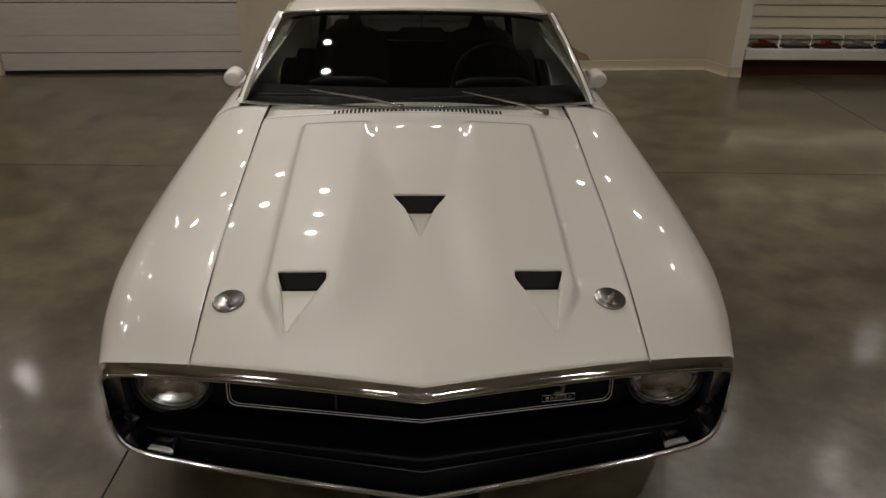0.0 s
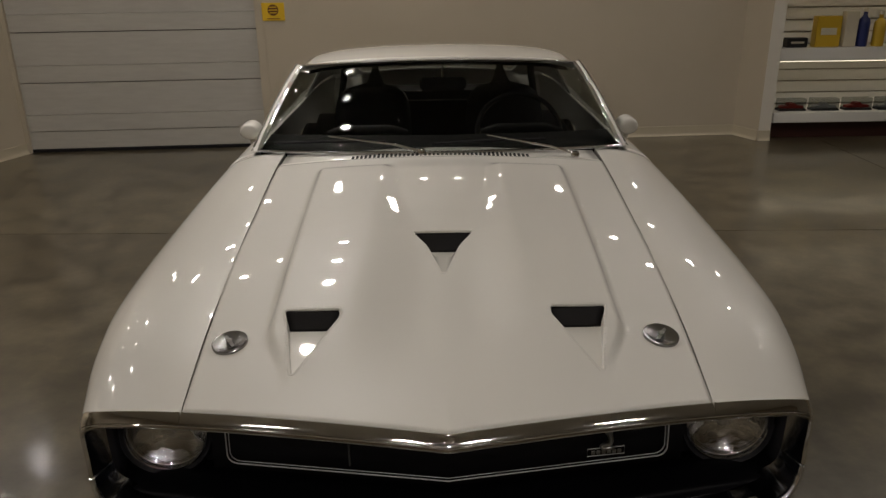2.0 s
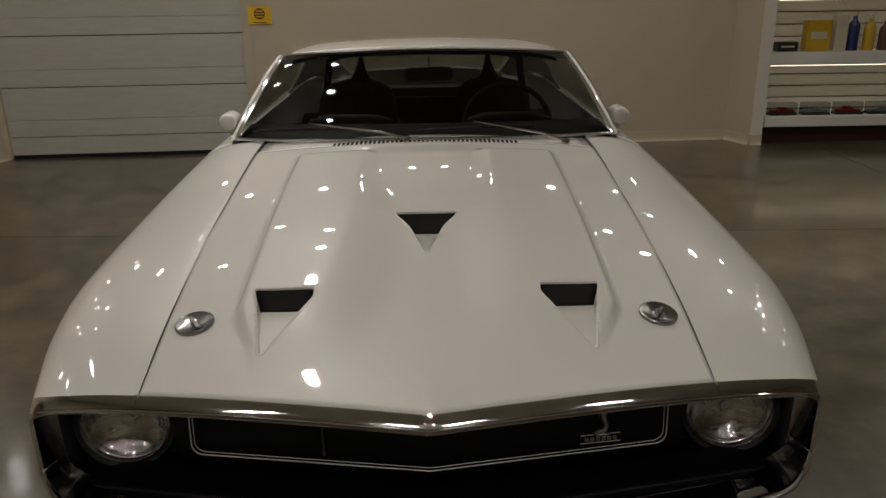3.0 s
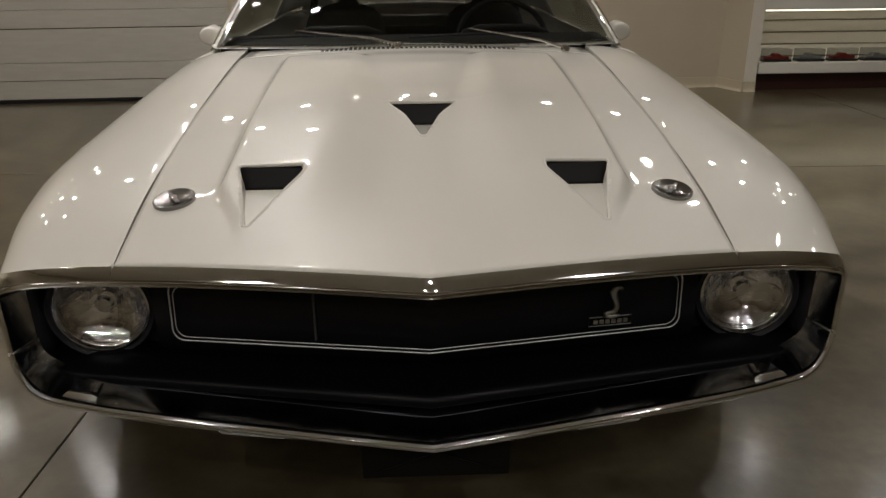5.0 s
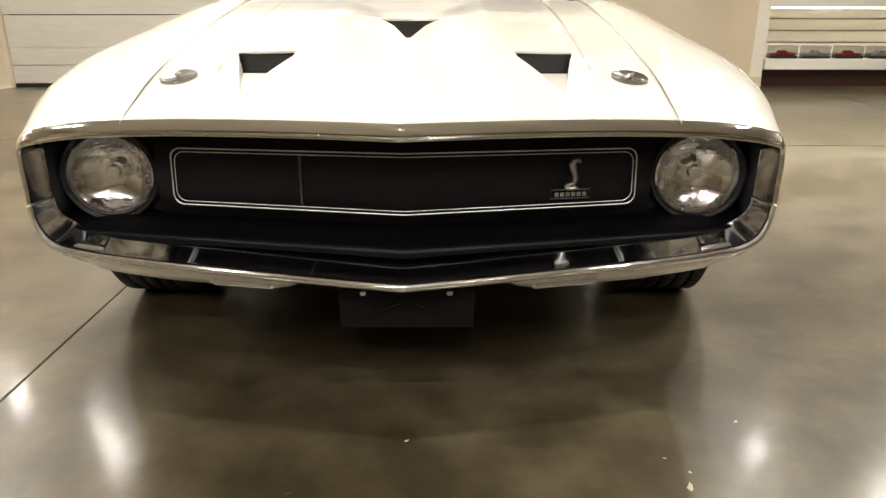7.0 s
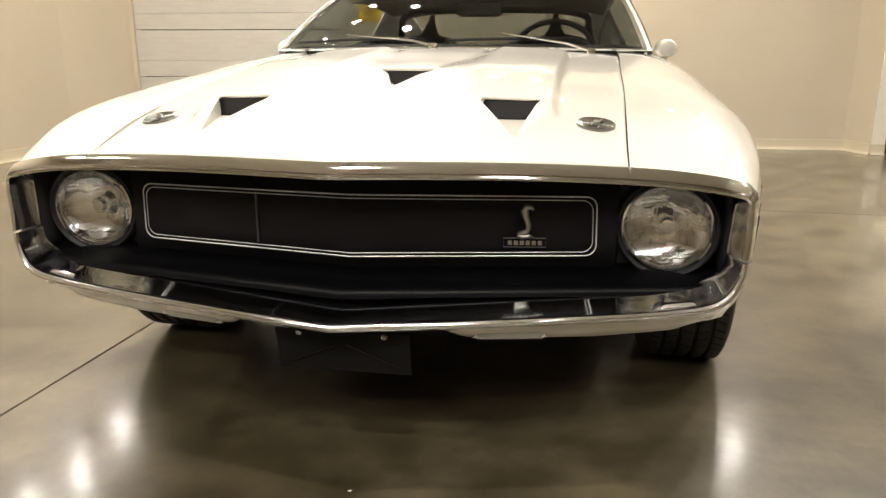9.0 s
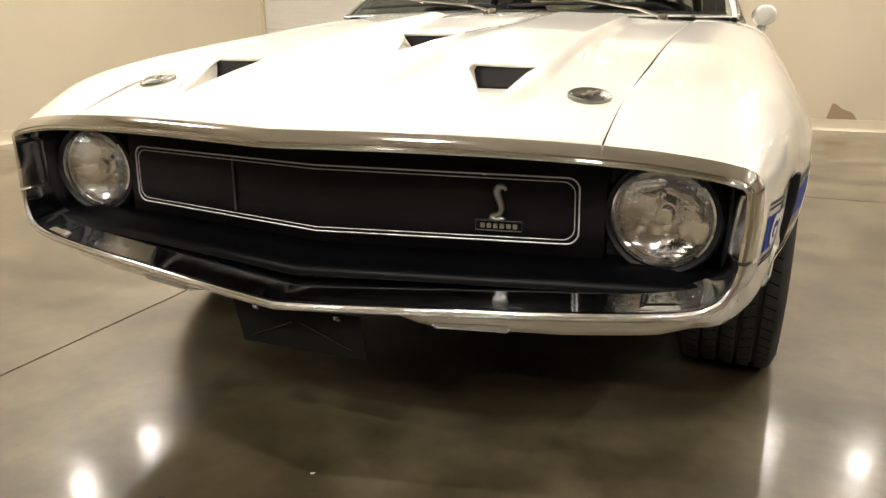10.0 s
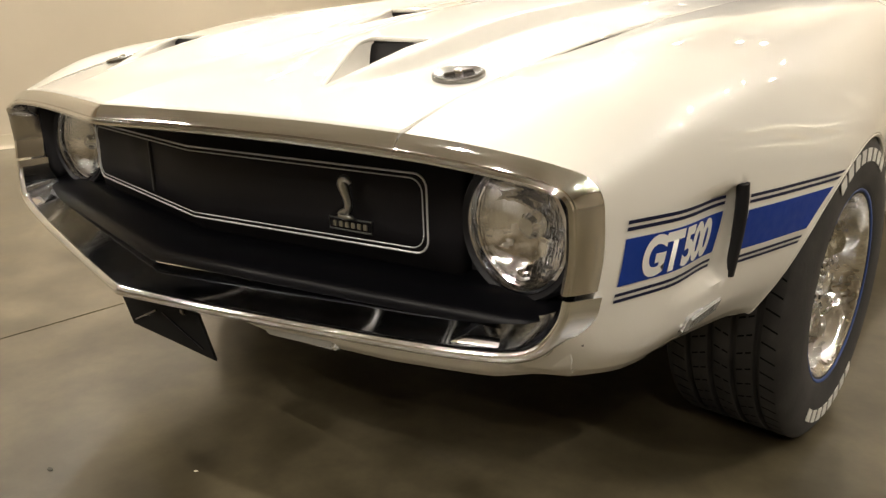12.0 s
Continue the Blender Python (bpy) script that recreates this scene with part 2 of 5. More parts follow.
def grid(rows, closed=False, bm=None, keep=None):
    bm = bm or bmesh.new()
    vs = [[bm.verts.new(p) for p in row] for row in rows]
    n = len(vs[0])
    for i in range(len(vs) - 1):
        for j in range(n if closed else n - 1):
            quad = (vs[i][j], vs[i][(j + 1) % n], vs[i + 1][(j + 1) % n], vs[i + 1][j])
            if keep is None or keep(sum((v.co for v in quad), Vector()) / 4):
                bm.faces.new(quad)
    return bm


def fill(bm, points):
    bm.faces.new([bm.verts.new(p) for p in points])
    return bm


def block(bm, lo, hi, bevel=0.0):
    made = bmesh.ops.create_cube(bm, size=1)["verts"]
    c, s = (Vector(lo) + Vector(hi)) / 2, Vector(hi) - Vector(lo)
    for v in made:
        v.co = Vector((v.co[k] * s[k] + c[k] for k in range(3)))
    if bevel:
        edges = list({e for v in made for e in v.link_edges})
        bmesh.ops.bevel(bm, geom=edges, offset=bevel, segments=2, affect="EDGES")
    return bm


def box(lo, hi, bevel=0.0):
    return block(bmesh.new(), lo, hi, bevel)


def frame_along(points, closed=False):
    """Tangents of a polyline."""
    p = [Vector(q) for q in points]
    n = len(p)
    out = []
    for i in range(n):
        a, b = (p[i - 1] if i or closed else p[i]), (p[(i + 1) % n] if i < n - 1 or closed else p[i])
        out.append((b - a).normalized())
    return p, out


def tube(points, radius, sides=8, closed=False, caps=True, bm=None, flat=1.0):
    bm = bm or bmesh.new()
    p, t = frame_along(points, closed)
    rows = []
    for i, (q, d) in enumerate(zip(p, t)):
        r = radius[i] if isinstance(radius, (list, tuple)) else radius
        up = Vector((0, 0, 1)) if abs(d.z) < 0.95 else Vector((0, 1, 0))
        a = d.cross(up).normalized()
        b = a.cross(d)
        rows.append([q + a * r * math.cos(k * 2 * math.pi / sides) + b * r * flat * math.sin(k * 2 * math.pi / sides) for k in range(sides)])
    if closed:
        rows.append(rows[0])
    grid(rows, True, bm)
    if caps and not closed:
        fill(bm, rows[0])
        fill(bm, rows[-1])
    return bm


def lathe(profile, sides=48, bm=None, close=False):
    """Profile of (radius, along) turned about the y axis."""
    rows = []
    for k in range(sides + 1):
        a = 2 * math.pi * k / sides
        rows.append([(r * math.cos(a), y, r * math.sin(a)) for r, y in profile])
    return grid(rows, close, bm)


def moved(bm, m):
    bmesh.ops.transform(bm, matrix=m, verts=bm.verts)
    return bm


def smoothstep(a, b, x):
    t = min(1.0, max(0.0, (x - a) / (b - a)))
    return t * t * (3 - 2 * t)


def mirrored(bm):
    other = bm.copy()
    moved(other, Matrix.Diagonal((-1, 1, 1, 1)))
    return other


def both(name, bm, mat, parent, label="", **kw):
    """The part and its twin on the other side of the car."""
    twin = mirrored(bm)
    return part(name, bm, mat, parent, label, **kw), part(name, twin, mat, parent, label, **kw)


def curve_points(pts, n):
    """A smooth line of n points through the given ones."""
    p = [Vector(q) for q in pts]
    p = [2 * p[0] - p[1], *p, 2 * p[-1] - p[-2]]
    out = []
    for k in range(n):
        s = k / (n - 1) * (len(p) - 3)
        i = min(int(s), len(p) - 4)
        t = s - i
        a, b, c, d = p[i : i + 4]
        out.append(0.5 * (2 * b + (c - a) * t + (2 * a - 5 * b + 4 * c - d) * t * t + (3 * b - a - 3 * c + d) * t * t * t))
    return out


# ---------------------------------------------------------------- the room
SLAB_TURN, SLAB_AT = -2.0, (-0.89, 3.42)
floor = part("floor", box((-12, -12, -0.15), (14, 12, -0.012)), joint_dirt, None, "polished brown-grey concrete floor with saw-cut joints", smooth=0, kind="structure")
tagged(floor, category="floor")
for ix in range(-2, 3):
    for iy in range(-3, 2):
        step = 4.6
        lo = (ix * step + 0.0022, iy * step + 0.0022, -0.06)
        hi = ((ix + 1) * step - 0.0022, (iy + 1) * step - 0.0022, 0.0)
        slab = part("slab", box(lo, hi, 0.0015), concrete, floor, smooth=0)
        slab.matrix_basis = pose(*SLAB_AT, 0, 0, 0, SLAB_TURN)

WALL = 6.235, 0.062   # the back wall's y at x = 0 and its slope


def wall_y(x):
    return WALL[0] + WALL[1] * x


def wall_piece(name, a, b, z0, z1, thick, mat, label):
    """An upright slab whose face runs from a to b, its thickness to the left of that way."""
    d = (Vector((*b, 0)) - Vector((*a, 0))).normalized()
    n = Vector((-d.y, d.x, 0)) * thick
    bm = bmesh.new()
    base = [Vector((*a, z0)), Vector((*b, z0)), Vector((*b, z0)) + n, Vector((*a, z0)) + n]
    low = [bm.verts.new(p) for p in base]
    top = [bm.verts.new(p + Vector((0, 0, z1 - z0))) for p in base]
    bm.faces.new(low)
    bm.faces.new(top)
    for k in range(4):
        bm.faces.new((low[k], low[(k + 1) % 4], top[(k + 1) % 4], top[k]))
    ob = part(name, bm, mat, None, label, smooth=0, kind="structure")
    return tagged(ob, category=name.split("_")[0])


DOOR_L, DOOR_R, DOOR_TOP = -4.0, -1.66, 2.75
wall_piece("wall_north", (DOOR_R, wall_y(DOOR_R)), (3.06, wall_y(3.06)), -0.02, CEILING, 0.2, wall_paint, "tan painted back wall")
wall_piece("wall_north_over_door", (DOOR_L, wall_y(DOOR_L)), (DOOR_R, wall_y(DOOR_R)), DOOR_TOP, CEILING, 0.2, wall_paint, "tan wall over the roll-up door")
wall_piece("wall_return", (3.06, wall_y(3.06)), (3.18, 6.085), -0.02, CEILING, 0.06, wall_paint, "short tan return beside the display niche")
wall_piece("wall_pillar", (3.18, 6.085), (3.30, 6.085), -0.02, CEILING, 0.5, pillar_paint, "pale painted end of a wall")
wall_piece("wall_north_far", (3.30, 6.70), (8.0, 6.70), -0.02, CEILING, 0.2, wall_paint, "tan wall behind the display shelves")
wall_piece("wall_west_return", (-4.23, 5.2), (DOOR_L, wall_y(DOOR_L)), -0.02, CEILING, 0.25, wall_paint, "tan painted wall beside the roll-up door")
wall_piece("wall_west", (-5.3, -7.0), (-4.23, 5.2), -0.02, CEILING, 0.2, wall_paint, "tan painted side wall")
wall_piece("wall_east", (8.0, 6.7), (8.0, -7.0), -0.02, CEILING, 0.2, wall_paint, "tan painted far side wall")
wall_piece("wall_south", (8.0, -7.0), (-5.3, -7.0), -0.02, CEILING, 0.2, wall_paint, "tan painted wall of the hall")
ceiling = part("ceiling", box((-6, -8, CEILING), (9, 8, CEILING + 0.15)), ceiling_paint, None, "plain beige ceiling", smooth=0, kind="structure")
tagged(ceiling, category="ceiling")


def skirting(a, b, label):
    """A rubber cove along the foot of a wall, on the right of the way from a to b."""
    d = (Vector((*b, 0)) - Vector((*a, 0))).normalized()
    n = Vector((d.y, -d.x, 0))
    prof = [(0.0, 0.1), (0.006, 0.098), (0.006, 0.03), (0.012, 0.012), (0.026, 0.001), (0.0, 0.0)]
    rows = [[Vector((*q, 0)) + n * (o + 0.002) + Vector((0, 0, z + 0.001)) for o, z in prof] for q in (a, b)]
    bm = grid(rows, True)
    fill(bm, rows[0])
    fill(bm, rows[1])
    ob = part("baseboard", bm, cove, None, label, smooth=50, kind="structure")
    tagged(ob, category="baseboard")


skirting((DOOR_R, wall_y(DOOR_R)), (3.06, wall_y(3.06)), "tan rubber cove base along the back wall")
skirting((3.06, wall_y(3.06)), (3.18, 6.085), "tan rubber cove base on the return")
skirting((3.18, 6.085), (3.30, 6.085), "tan rubber cove base on the wall end")
skirting((-4.23, 5.2), (DOOR_L, wall_y(DOOR_L)), "tan rubber cove base beside the door")
skirting((-5.3, -7.0), (-4.23, 5.2), "tan rubber cove base along the side wall")

# roll-up door: stacked ribbed sections in a shallow opening
door = empty("door_1", "closed off-white ribbed metal roll-up door", "door", kind="structure")
turn = math.degrees(math.atan(WALL[1]))
width = (DOOR_R - DOOR_L) * math.sqrt(1 + WALL[1] ** 2) - 0.008


def door_section(z0, z1):
    """One section with two pressed lines, face towards -y, from its left end."""
    prof = [(0.0, z0 + 0.003), (-0.006, z0 + 0.008), (-0.006, z0 + 0.154), (0.001, z0 + 0.160), (-0.006, z0 + 0.166), (-0.006, z1 - 0.008), (0.0, z1 - 0.003),
            (0.04, z1 - 0.003), (0.04, z0 + 0.003)]
    rows = [[Vector((x, y, z)) for y, z in prof] for x in (0.004, width)]
    bm = grid(rows, True)
    fill(bm, rows[0])
    fill(bm, rows[1])
    return bm


base_m = pose(DOOR_L, wall_y(DOOR_L) + 0.045, 0, 0, 0, turn)
for jx in (-0.05, width - 0.03):
    part("jamb", moved(box((jx, 0.0, 0.001), (jx + 0.085, 0.16, DOOR_TOP), 0.002), pose(DOOR_L, wall_y(DOOR_L) - 0.004, 0, 0, 0, turn)), wall_paint, door, "tan painted door jamb", smooth=0)
part("section", moved(box((0.004, -0.006, 0.034), (width, 0.04, 0.200), 0.003), base_m), door_metal, door, smooth=30)
for k in range(6):
    z0 = 0.202 + 0.465 * k
    part("section", moved(door_section(z0, min(z0 + 0.464, DOOR_TOP)), base_m), door_metal, door, smooth=30)
part("seal", moved(box((0.004, -0.012, 0.002), (width, 0.04, 0.032), 0.003), base_m), black, door, "black rubber bottom seal")

# sign on the wall
sign = empty("wall_sign", "small yellow notice with a round brown emblem on the wall", "sign")
sm = pose(-1.524, wall_y(-1.524) - 0.006, 1.285, 0, 0, turn)
part("plate", moved(box((-0.105, -0.004, -0.08), (0.105, 0.004, 0.08), 0.002), sm), yellow, sign)
disc = bmesh.new()
bmesh.ops.create_cone(disc, cap_ends=True, segments=32, radius1=0.05, radius2=0.05, depth=0.002)
part("emblem", moved(moved(disc, pose(0, -0.0055, 0.015, 90)), sm), brown_print, sign, "brown round emblem")
for k, zz in enumerate((0.04, 0.015, -0.01)):
    part("bar", moved(box((-0.032 if k != 1 else -0.042, -0.0082, zz - 0.005), (0.032 if k != 1 else 0.042, -0.0068, zz + 0.005)), sm), yellow, sign, "yellow print bar", smooth=0)
part("bar", moved(box((-0.06, -0.006, -0.066), (0.06, -0.0045, -0.058)), sm), brown_print, sign, "brown print bar", smooth=0)

# brown patch on the wall just above its base
outline = [(1.568, 0.104), (1.590, 0.190), (1.603, 0.241), (1.632, 0.233), (1.676, 0.199), (1.718, 0.181), (1.760, 0.170), (1.783, 0.146), (1.812, 0.104)]
bm = grid([[Vector((x, wall_y(x) - o, z)) for x, z in outline] for o in (0.0045, 0.0015)], True)
fill(bm, [(x, wall_y(x) - 0.0045, z) for x, z in outline])
tagged(part("wall_patch", bm, patch_brown, None, "brown patch on the tan wall above the base", smooth=0), category="patch")

# display shelves in the niche
niche = empty("display_shelf", "white lit display shelving with slatted back in a wall niche", "shelf")
X0, X1, Y0, Y1 = 3.33, 6.36, 6.12, 6.69
part("kick", box((X0, Y0 + 0.10, 0.0), (X1, Y1, 0.162), 0.003), kick_dark, niche, "dark red recessed base")
part("shelf_board", box((X0, Y0, 0.165), (X1, Y1, 0.265), 0.006), shelf_white, niche)
part("shelf_board", box((X0, Y0 + 0.06, 0.755), (X1, Y1, 0.875), 0.006), shelf_white, niche)
part("shelf_board", box((X0, Y0 + 0.06, 1.37), (X1, Y1, 1.48), 0.006), shelf_white, niche)
part("header_board", box((X0, Y0 + 0.02, 1.483), (X1, Y1, 2.2), 0.006), shelf_white, niche)
part("side_panel", box((X0 - 0.005, Y0 + 0.06, 0.268), (X0 + 0.02, Y1, 1.367), 0.003), shelf_white, niche)
for k in range(4):
    part("slat", box((X0 + 0.025, Y1 - 0.05, 0.278 + k * 0.118), (X1, Y1 - 0.02, 0.384 + k * 0.118), 0.004), shelf_white, niche)
for k in range(4):
    part("slat", box((X0 + 0.025, Y1 - 0.05, 0.885 + k * 0.12), (X1, Y1 - 0.02, 0.993 + k * 0.12), 0.004), shelf_white, niche)
for zz in (0.735, 1.35):
    part("strip_light", box((X0 + 0.06, Y0 + 0.2, zz), (X1 - 0.05, Y0 + 0.235, zz + 0.018), 0.003), strip_glow, niche, "warm glowing strip light", smooth=0)

merch_colours = [("dark_red", (0.25, 0.03, 0.025)), ("navy", (0.02, 0.03, 0.12)), ("grey", (0.3, 0.3, 0.3)), ("black", (0.02, 0.02, 0.02)),
                 ("cream", (0.6, 0.55, 0.42)), ("gold", (0.55, 0.36, 0.03)), ("brown", (0.12, 0.06, 0.035))]
merch = {n: material("pack_" + n, c, 0.3) for n, c in merch_colours}


def model_car(x, z, colour, label):
    """A toy car in a clear-topped box."""
    ob = empty("model_car_box", label, "toy car", "boxed model cars on the shelf")
    part("base", box((x, Y0 + 0.08, z), (x + 0.27, Y0 + 0.19, z + 0.022), 0.003), merch["black"], ob)
    rows = []
    for s, (h, wd) in zip((0.02, 0.03, 0.09, 0.105, 0.15, 0.175, 0.24, 0.25), ((0.03, 0.036), (0.045, 0.04), (0.05, 0.042), (0.075, 0.036), (0.078, 0.036), (0.055, 0.042), (0.05, 0.042), (0.032, 0.036))):
        rows.append([(x + s, Y0 + 0.135 - wd, z + 0.026), (x + s, Y0 + 0.135 - wd, z + h), (x + s, Y0 + 0.135 + wd, z + h), (x + s, Y0 + 0.135 + wd, z + 0.026)])
    bm = grid(rows, True)
    fill(bm, rows[0])
    fill(bm, rows[-1])
    part("toy", bm, merch[colour], ob, smooth=30)
    part("cover", box((x + 0.004, Y0 + 0.084, z + 0.0225), (x + 0.266, Y0 + 0.186, z + 0.118), 0.002), window_glass, ob, "clear plastic cover", smooth=0)
    return ob


xx = 3.415
for k, col in enumerate(["dark_red", "grey", "dark_red", "grey", "navy", "dark_red", "grey", "brown"]):
    model_car(xx, 0.2665, col, f"boxed {col.replace('_', ' ')} model car on a white shelf")
    xx += 0.33


def carton(x, z, wd, h, colour, label, dp=0.1, tilt=0):
    ob = empty("carton", label, "box", "packages on the shelf")
    part("pack", box((x, Y0 + 0.15, z), (x + wd, Y0 + 0.15 + dp, z + h), 0.004), merch[colour], ob)
    part("print", box((x + wd * 0.18, Y0 + 0.1475, z + h * 0.4), (x + wd * 0.82, Y0 + 0.1495, z + h * 0.62)), merch["cream"], ob, "pale print bar", smooth=0)


def bottle(x, z, r, h, colour, label):
    ob = empty("bottle", label, "bottle", "bottles on the shelf")
    body = lathe([(0.0, 0.0), (r, 0.0), (r, h * 0.62), (r * 0.9, h * 0.7), (r * 0.36, h * 0.8), (r * 0.36, h * 0.9), (0.0, h * 0.9)], 20)
    part("body", moved(body, pose(x, Y0 + 0.2, z, 90)), merch[colour], ob)
    cap = lathe([(0.0, h * 0.9), (r * 0.42, h * 0.9), (r * 0.42, h), (0.0, h)], 16)
    part("cap", moved(cap, pose(x, Y0 + 0.2, z, 90)), merch["cream"], ob, "pale cap")


carton(3.435, 0.877, 0.2, 0.09, "black", "low black package with pale print on a white shelf")
carton(3.705, 0.877, 0.24, 0.29, "gold", "yellow package with pale print on a white shelf")
carton(3.985, 0.877, 0.12, 0.33, "cream", "cream package on a white shelf")
bottle(4.185, 0.877, 0.055, 0.36, "navy", "navy plastic bottle with a pale cap on a shelf")
bottle(4.345, 0.877, 0.055, 0.33, "gold", "yellow plastic bottle with a pale cap on a shelf")
bottle(4.495, 0.877, 0.05, 0.30, "brown", "brown plastic bottle with a pale cap on a shelf")
carton(4.605, 0.877, 0.22, 0.14, "dark_red", "dark red package with pale print on a shelf")
carton(4.905, 0.877, 0.22, 0.25, "grey", "grey package with pale print on a shelf")

# ceiling spot lamps, among them the added fill spots
can_bm = lathe([(0.062, 0.0), (0.075, 0.0), (0.075, 0.085), (0.0, 0.085)], 24)
first = empty("ceiling_lamp", "small round surface-mounted ceiling spot lamp", "lamp", "ceiling spot lamps")
part("housing", moved(can_bm, pose(0, 0, 0, 90)), lamp_can, first)
part("bulb", moved(lathe([(0.0, 0.0), (0.045, 0.0), (0.045, 0.006), (0.0, 0.006)], 24), pose(0, 0, 0, 90)), bulb_glow, first, "glowing lamp face", smooth=0)
part("stem", tube([(0, 0, 0.08), (0, 0, 0.0995)], 0.02, 12), lamp_can, first)
hung = empty("pendant_lamp", "small round spot lamp hung on a stem near the wall", "lamp", "hung spot lamps")
part("housing", moved(lathe([(0.062, 0.0), (0.075, 0.0), (0.075, 0.085), (0.0, 0.085)], 24), pose(0, 0, 0, 90)), lamp_can, hung)
part("bulb", moved(lathe([(0.0, 0.0), (0.045, 0.0), (0.045, 0.006), (0.0, 0.006)], 24), pose(0, 0, 0, 90)), bulb_glow, hung, "glowing lamp face", smooth=0)
part("stem", tube([(0, 0, 0.08), (0, 0, CEILING - 2.85 - 0.0005)], 0.012, 12), lamp_can, hung)
used = set()
for lx, ly, lz, watts in LAMP_SPOTS:
    model = first if lz > 3 else hung
    if model in used:
        copy_thing(model, pose(lx, ly, lz))
    else:
        model.matrix_basis = pose(lx, ly, lz)
        used.add(model)
    if watts:
        light = bpy.data.lights.new("spot_light", "AREA")
        light.shape, light.size, light.energy, light.color = "DISK", 0.09, watts, (1.0, 0.94, 0.845)
        light.spread = radians(140)
        lamp = new("spot_light", light)
        lamp.matrix_basis = pose(lx, ly, lz - 0.008)

# bits of debris on the floor
for k, (dx, dy, s, m, nm) in enumerate([(-0.235, -0.08, 0.010, speck_dark, "leaf_scrap"), (0.77, 0.17, 0.008, speck_white, "paint_chip"), (0.585, -0.068, 0.014, speck_white, "paint_chip"), (0.60, -0.02, 0.006, speck_white, "paint_chip"),
                                        (0.56, 0.03, 0.005, speck_white, "paint_chip"), (0.0, 0.1, 0.006, speck_white, "paint_chip"), (0.1, -0.1, 0.005, speck_white, "paint_chip")]):
    bm = bmesh.new()
    rng = random.Random(k)
    ring = [(s * (0.6 + 0.6 * rng.random()) * math.cos(a), s * (0.3 + 0.4 * rng.random()) * math.sin(a)) for a in np.linspace(0, 6.28, 8)[:-1]]
    rows = [[(x, y, 0.0) for x, y in ring], [(x * 0.8, y * 0.8, s * 0.18) for x, y in ring]]
    grid(rows, True, bm)
    fill(bm, rows[1])
    ob = part(nm, moved(bm, pose(dx, dy, 0.0005, 0, 0, 40 * k)), m, None, "tiny dark leaf scrap on the concrete floor" if nm == "leaf_scrap" else "tiny pale chip lying on the concrete floor")
    tagged(ob, category="debris", group="floor debris")


# ---------------------------------------------------------------- the car: shape
car = empty("car", "white fastback muscle car with blue side stripes and chrome trim", "car")
WHEEL_Y, REAR_WHEEL_Y, AXLE_Z, TYRE_R = 1.05, 3.79, 0.315, 0.325
ARCH_R, ARCH_UP = 0.372, 0.85
COWL_Y = 1.50


def table(x, xs, ys):
    return float(np.interp(x, xs, ys))


def hood_line(y):
    """Height of the bonnet along its middle."""
    return smooth_table(y, HOOD_Y, HOOD_Z)


def smooth_table(x, xs, ys):
    """A smooth line through the table's points."""
    i = int(np.clip(np.searchsorted(xs, x) - 1, 0, len(xs) - 2))
    h = xs[i + 1] - xs[i]
    t = min(1.0, max(0.0, (x - xs[i]) / h))
    slope = []
    for k in (i, i + 1):
        a, b = max(k - 1, 0), min(k + 1, len(xs) - 1)
        slope.append((ys[b] - ys[a]) / (xs[b] - xs[a]))
    t2, t3 = t * t, t * t * t
    return (2 * t3 - 3 * t2 + 1) * ys[i] + (t3 - 2 * t2 + t) * h * slope[0] + (-2 * t3 + 3 * t2) * ys[i + 1] + (t3 - t2) * h * slope[1]


HOOD_Y = [0.0, 0.1, 0.2, 0.36, 0.58, 0.80, 1.10, 1.50, 1.70]
HOOD_Z = [0.712, 0.740, 0.764, 0.793, 0.836, 0.866, 0.898, 0.930, 0.94]


def gap_x(y):
    """Half width of the bonnet."""
    return 0.548 + 0.024 * smoothstep(0.1, 0.85, y) + 0.03 * smoothstep(0.7, 1.7, y)


def front_y(x):
    """The top edge of the nose in plan."""
    x = abs(x)
    return 0.018 + 0.2125 * x + 0.30 * max(0.0, x - 0.60) ** 2 + 0.8 * max(0.0, x - 0.70) ** 2


NOSE_X = [0.0, 0.2, 0.4, 0.548, 0.62, 0.675, 0.725, 0.763, 0.783, 0.797]
NOSE_Z = [0.7265, 0.7252, 0.7205, 0.713, 0.7075, 0.7005, 0.692, 0.682, 0.673, 0.658]


def nose_line(x):
    """Height of the nose's top edge."""
    return smooth_table(abs(x), NOSE_X, NOSE_Z)


def plain_hood(x, y):
    return hood_line(y) - (0.018 + 0.006 * smoothstep(0.1, 0.6, y)) * (x / 0.55) ** 2


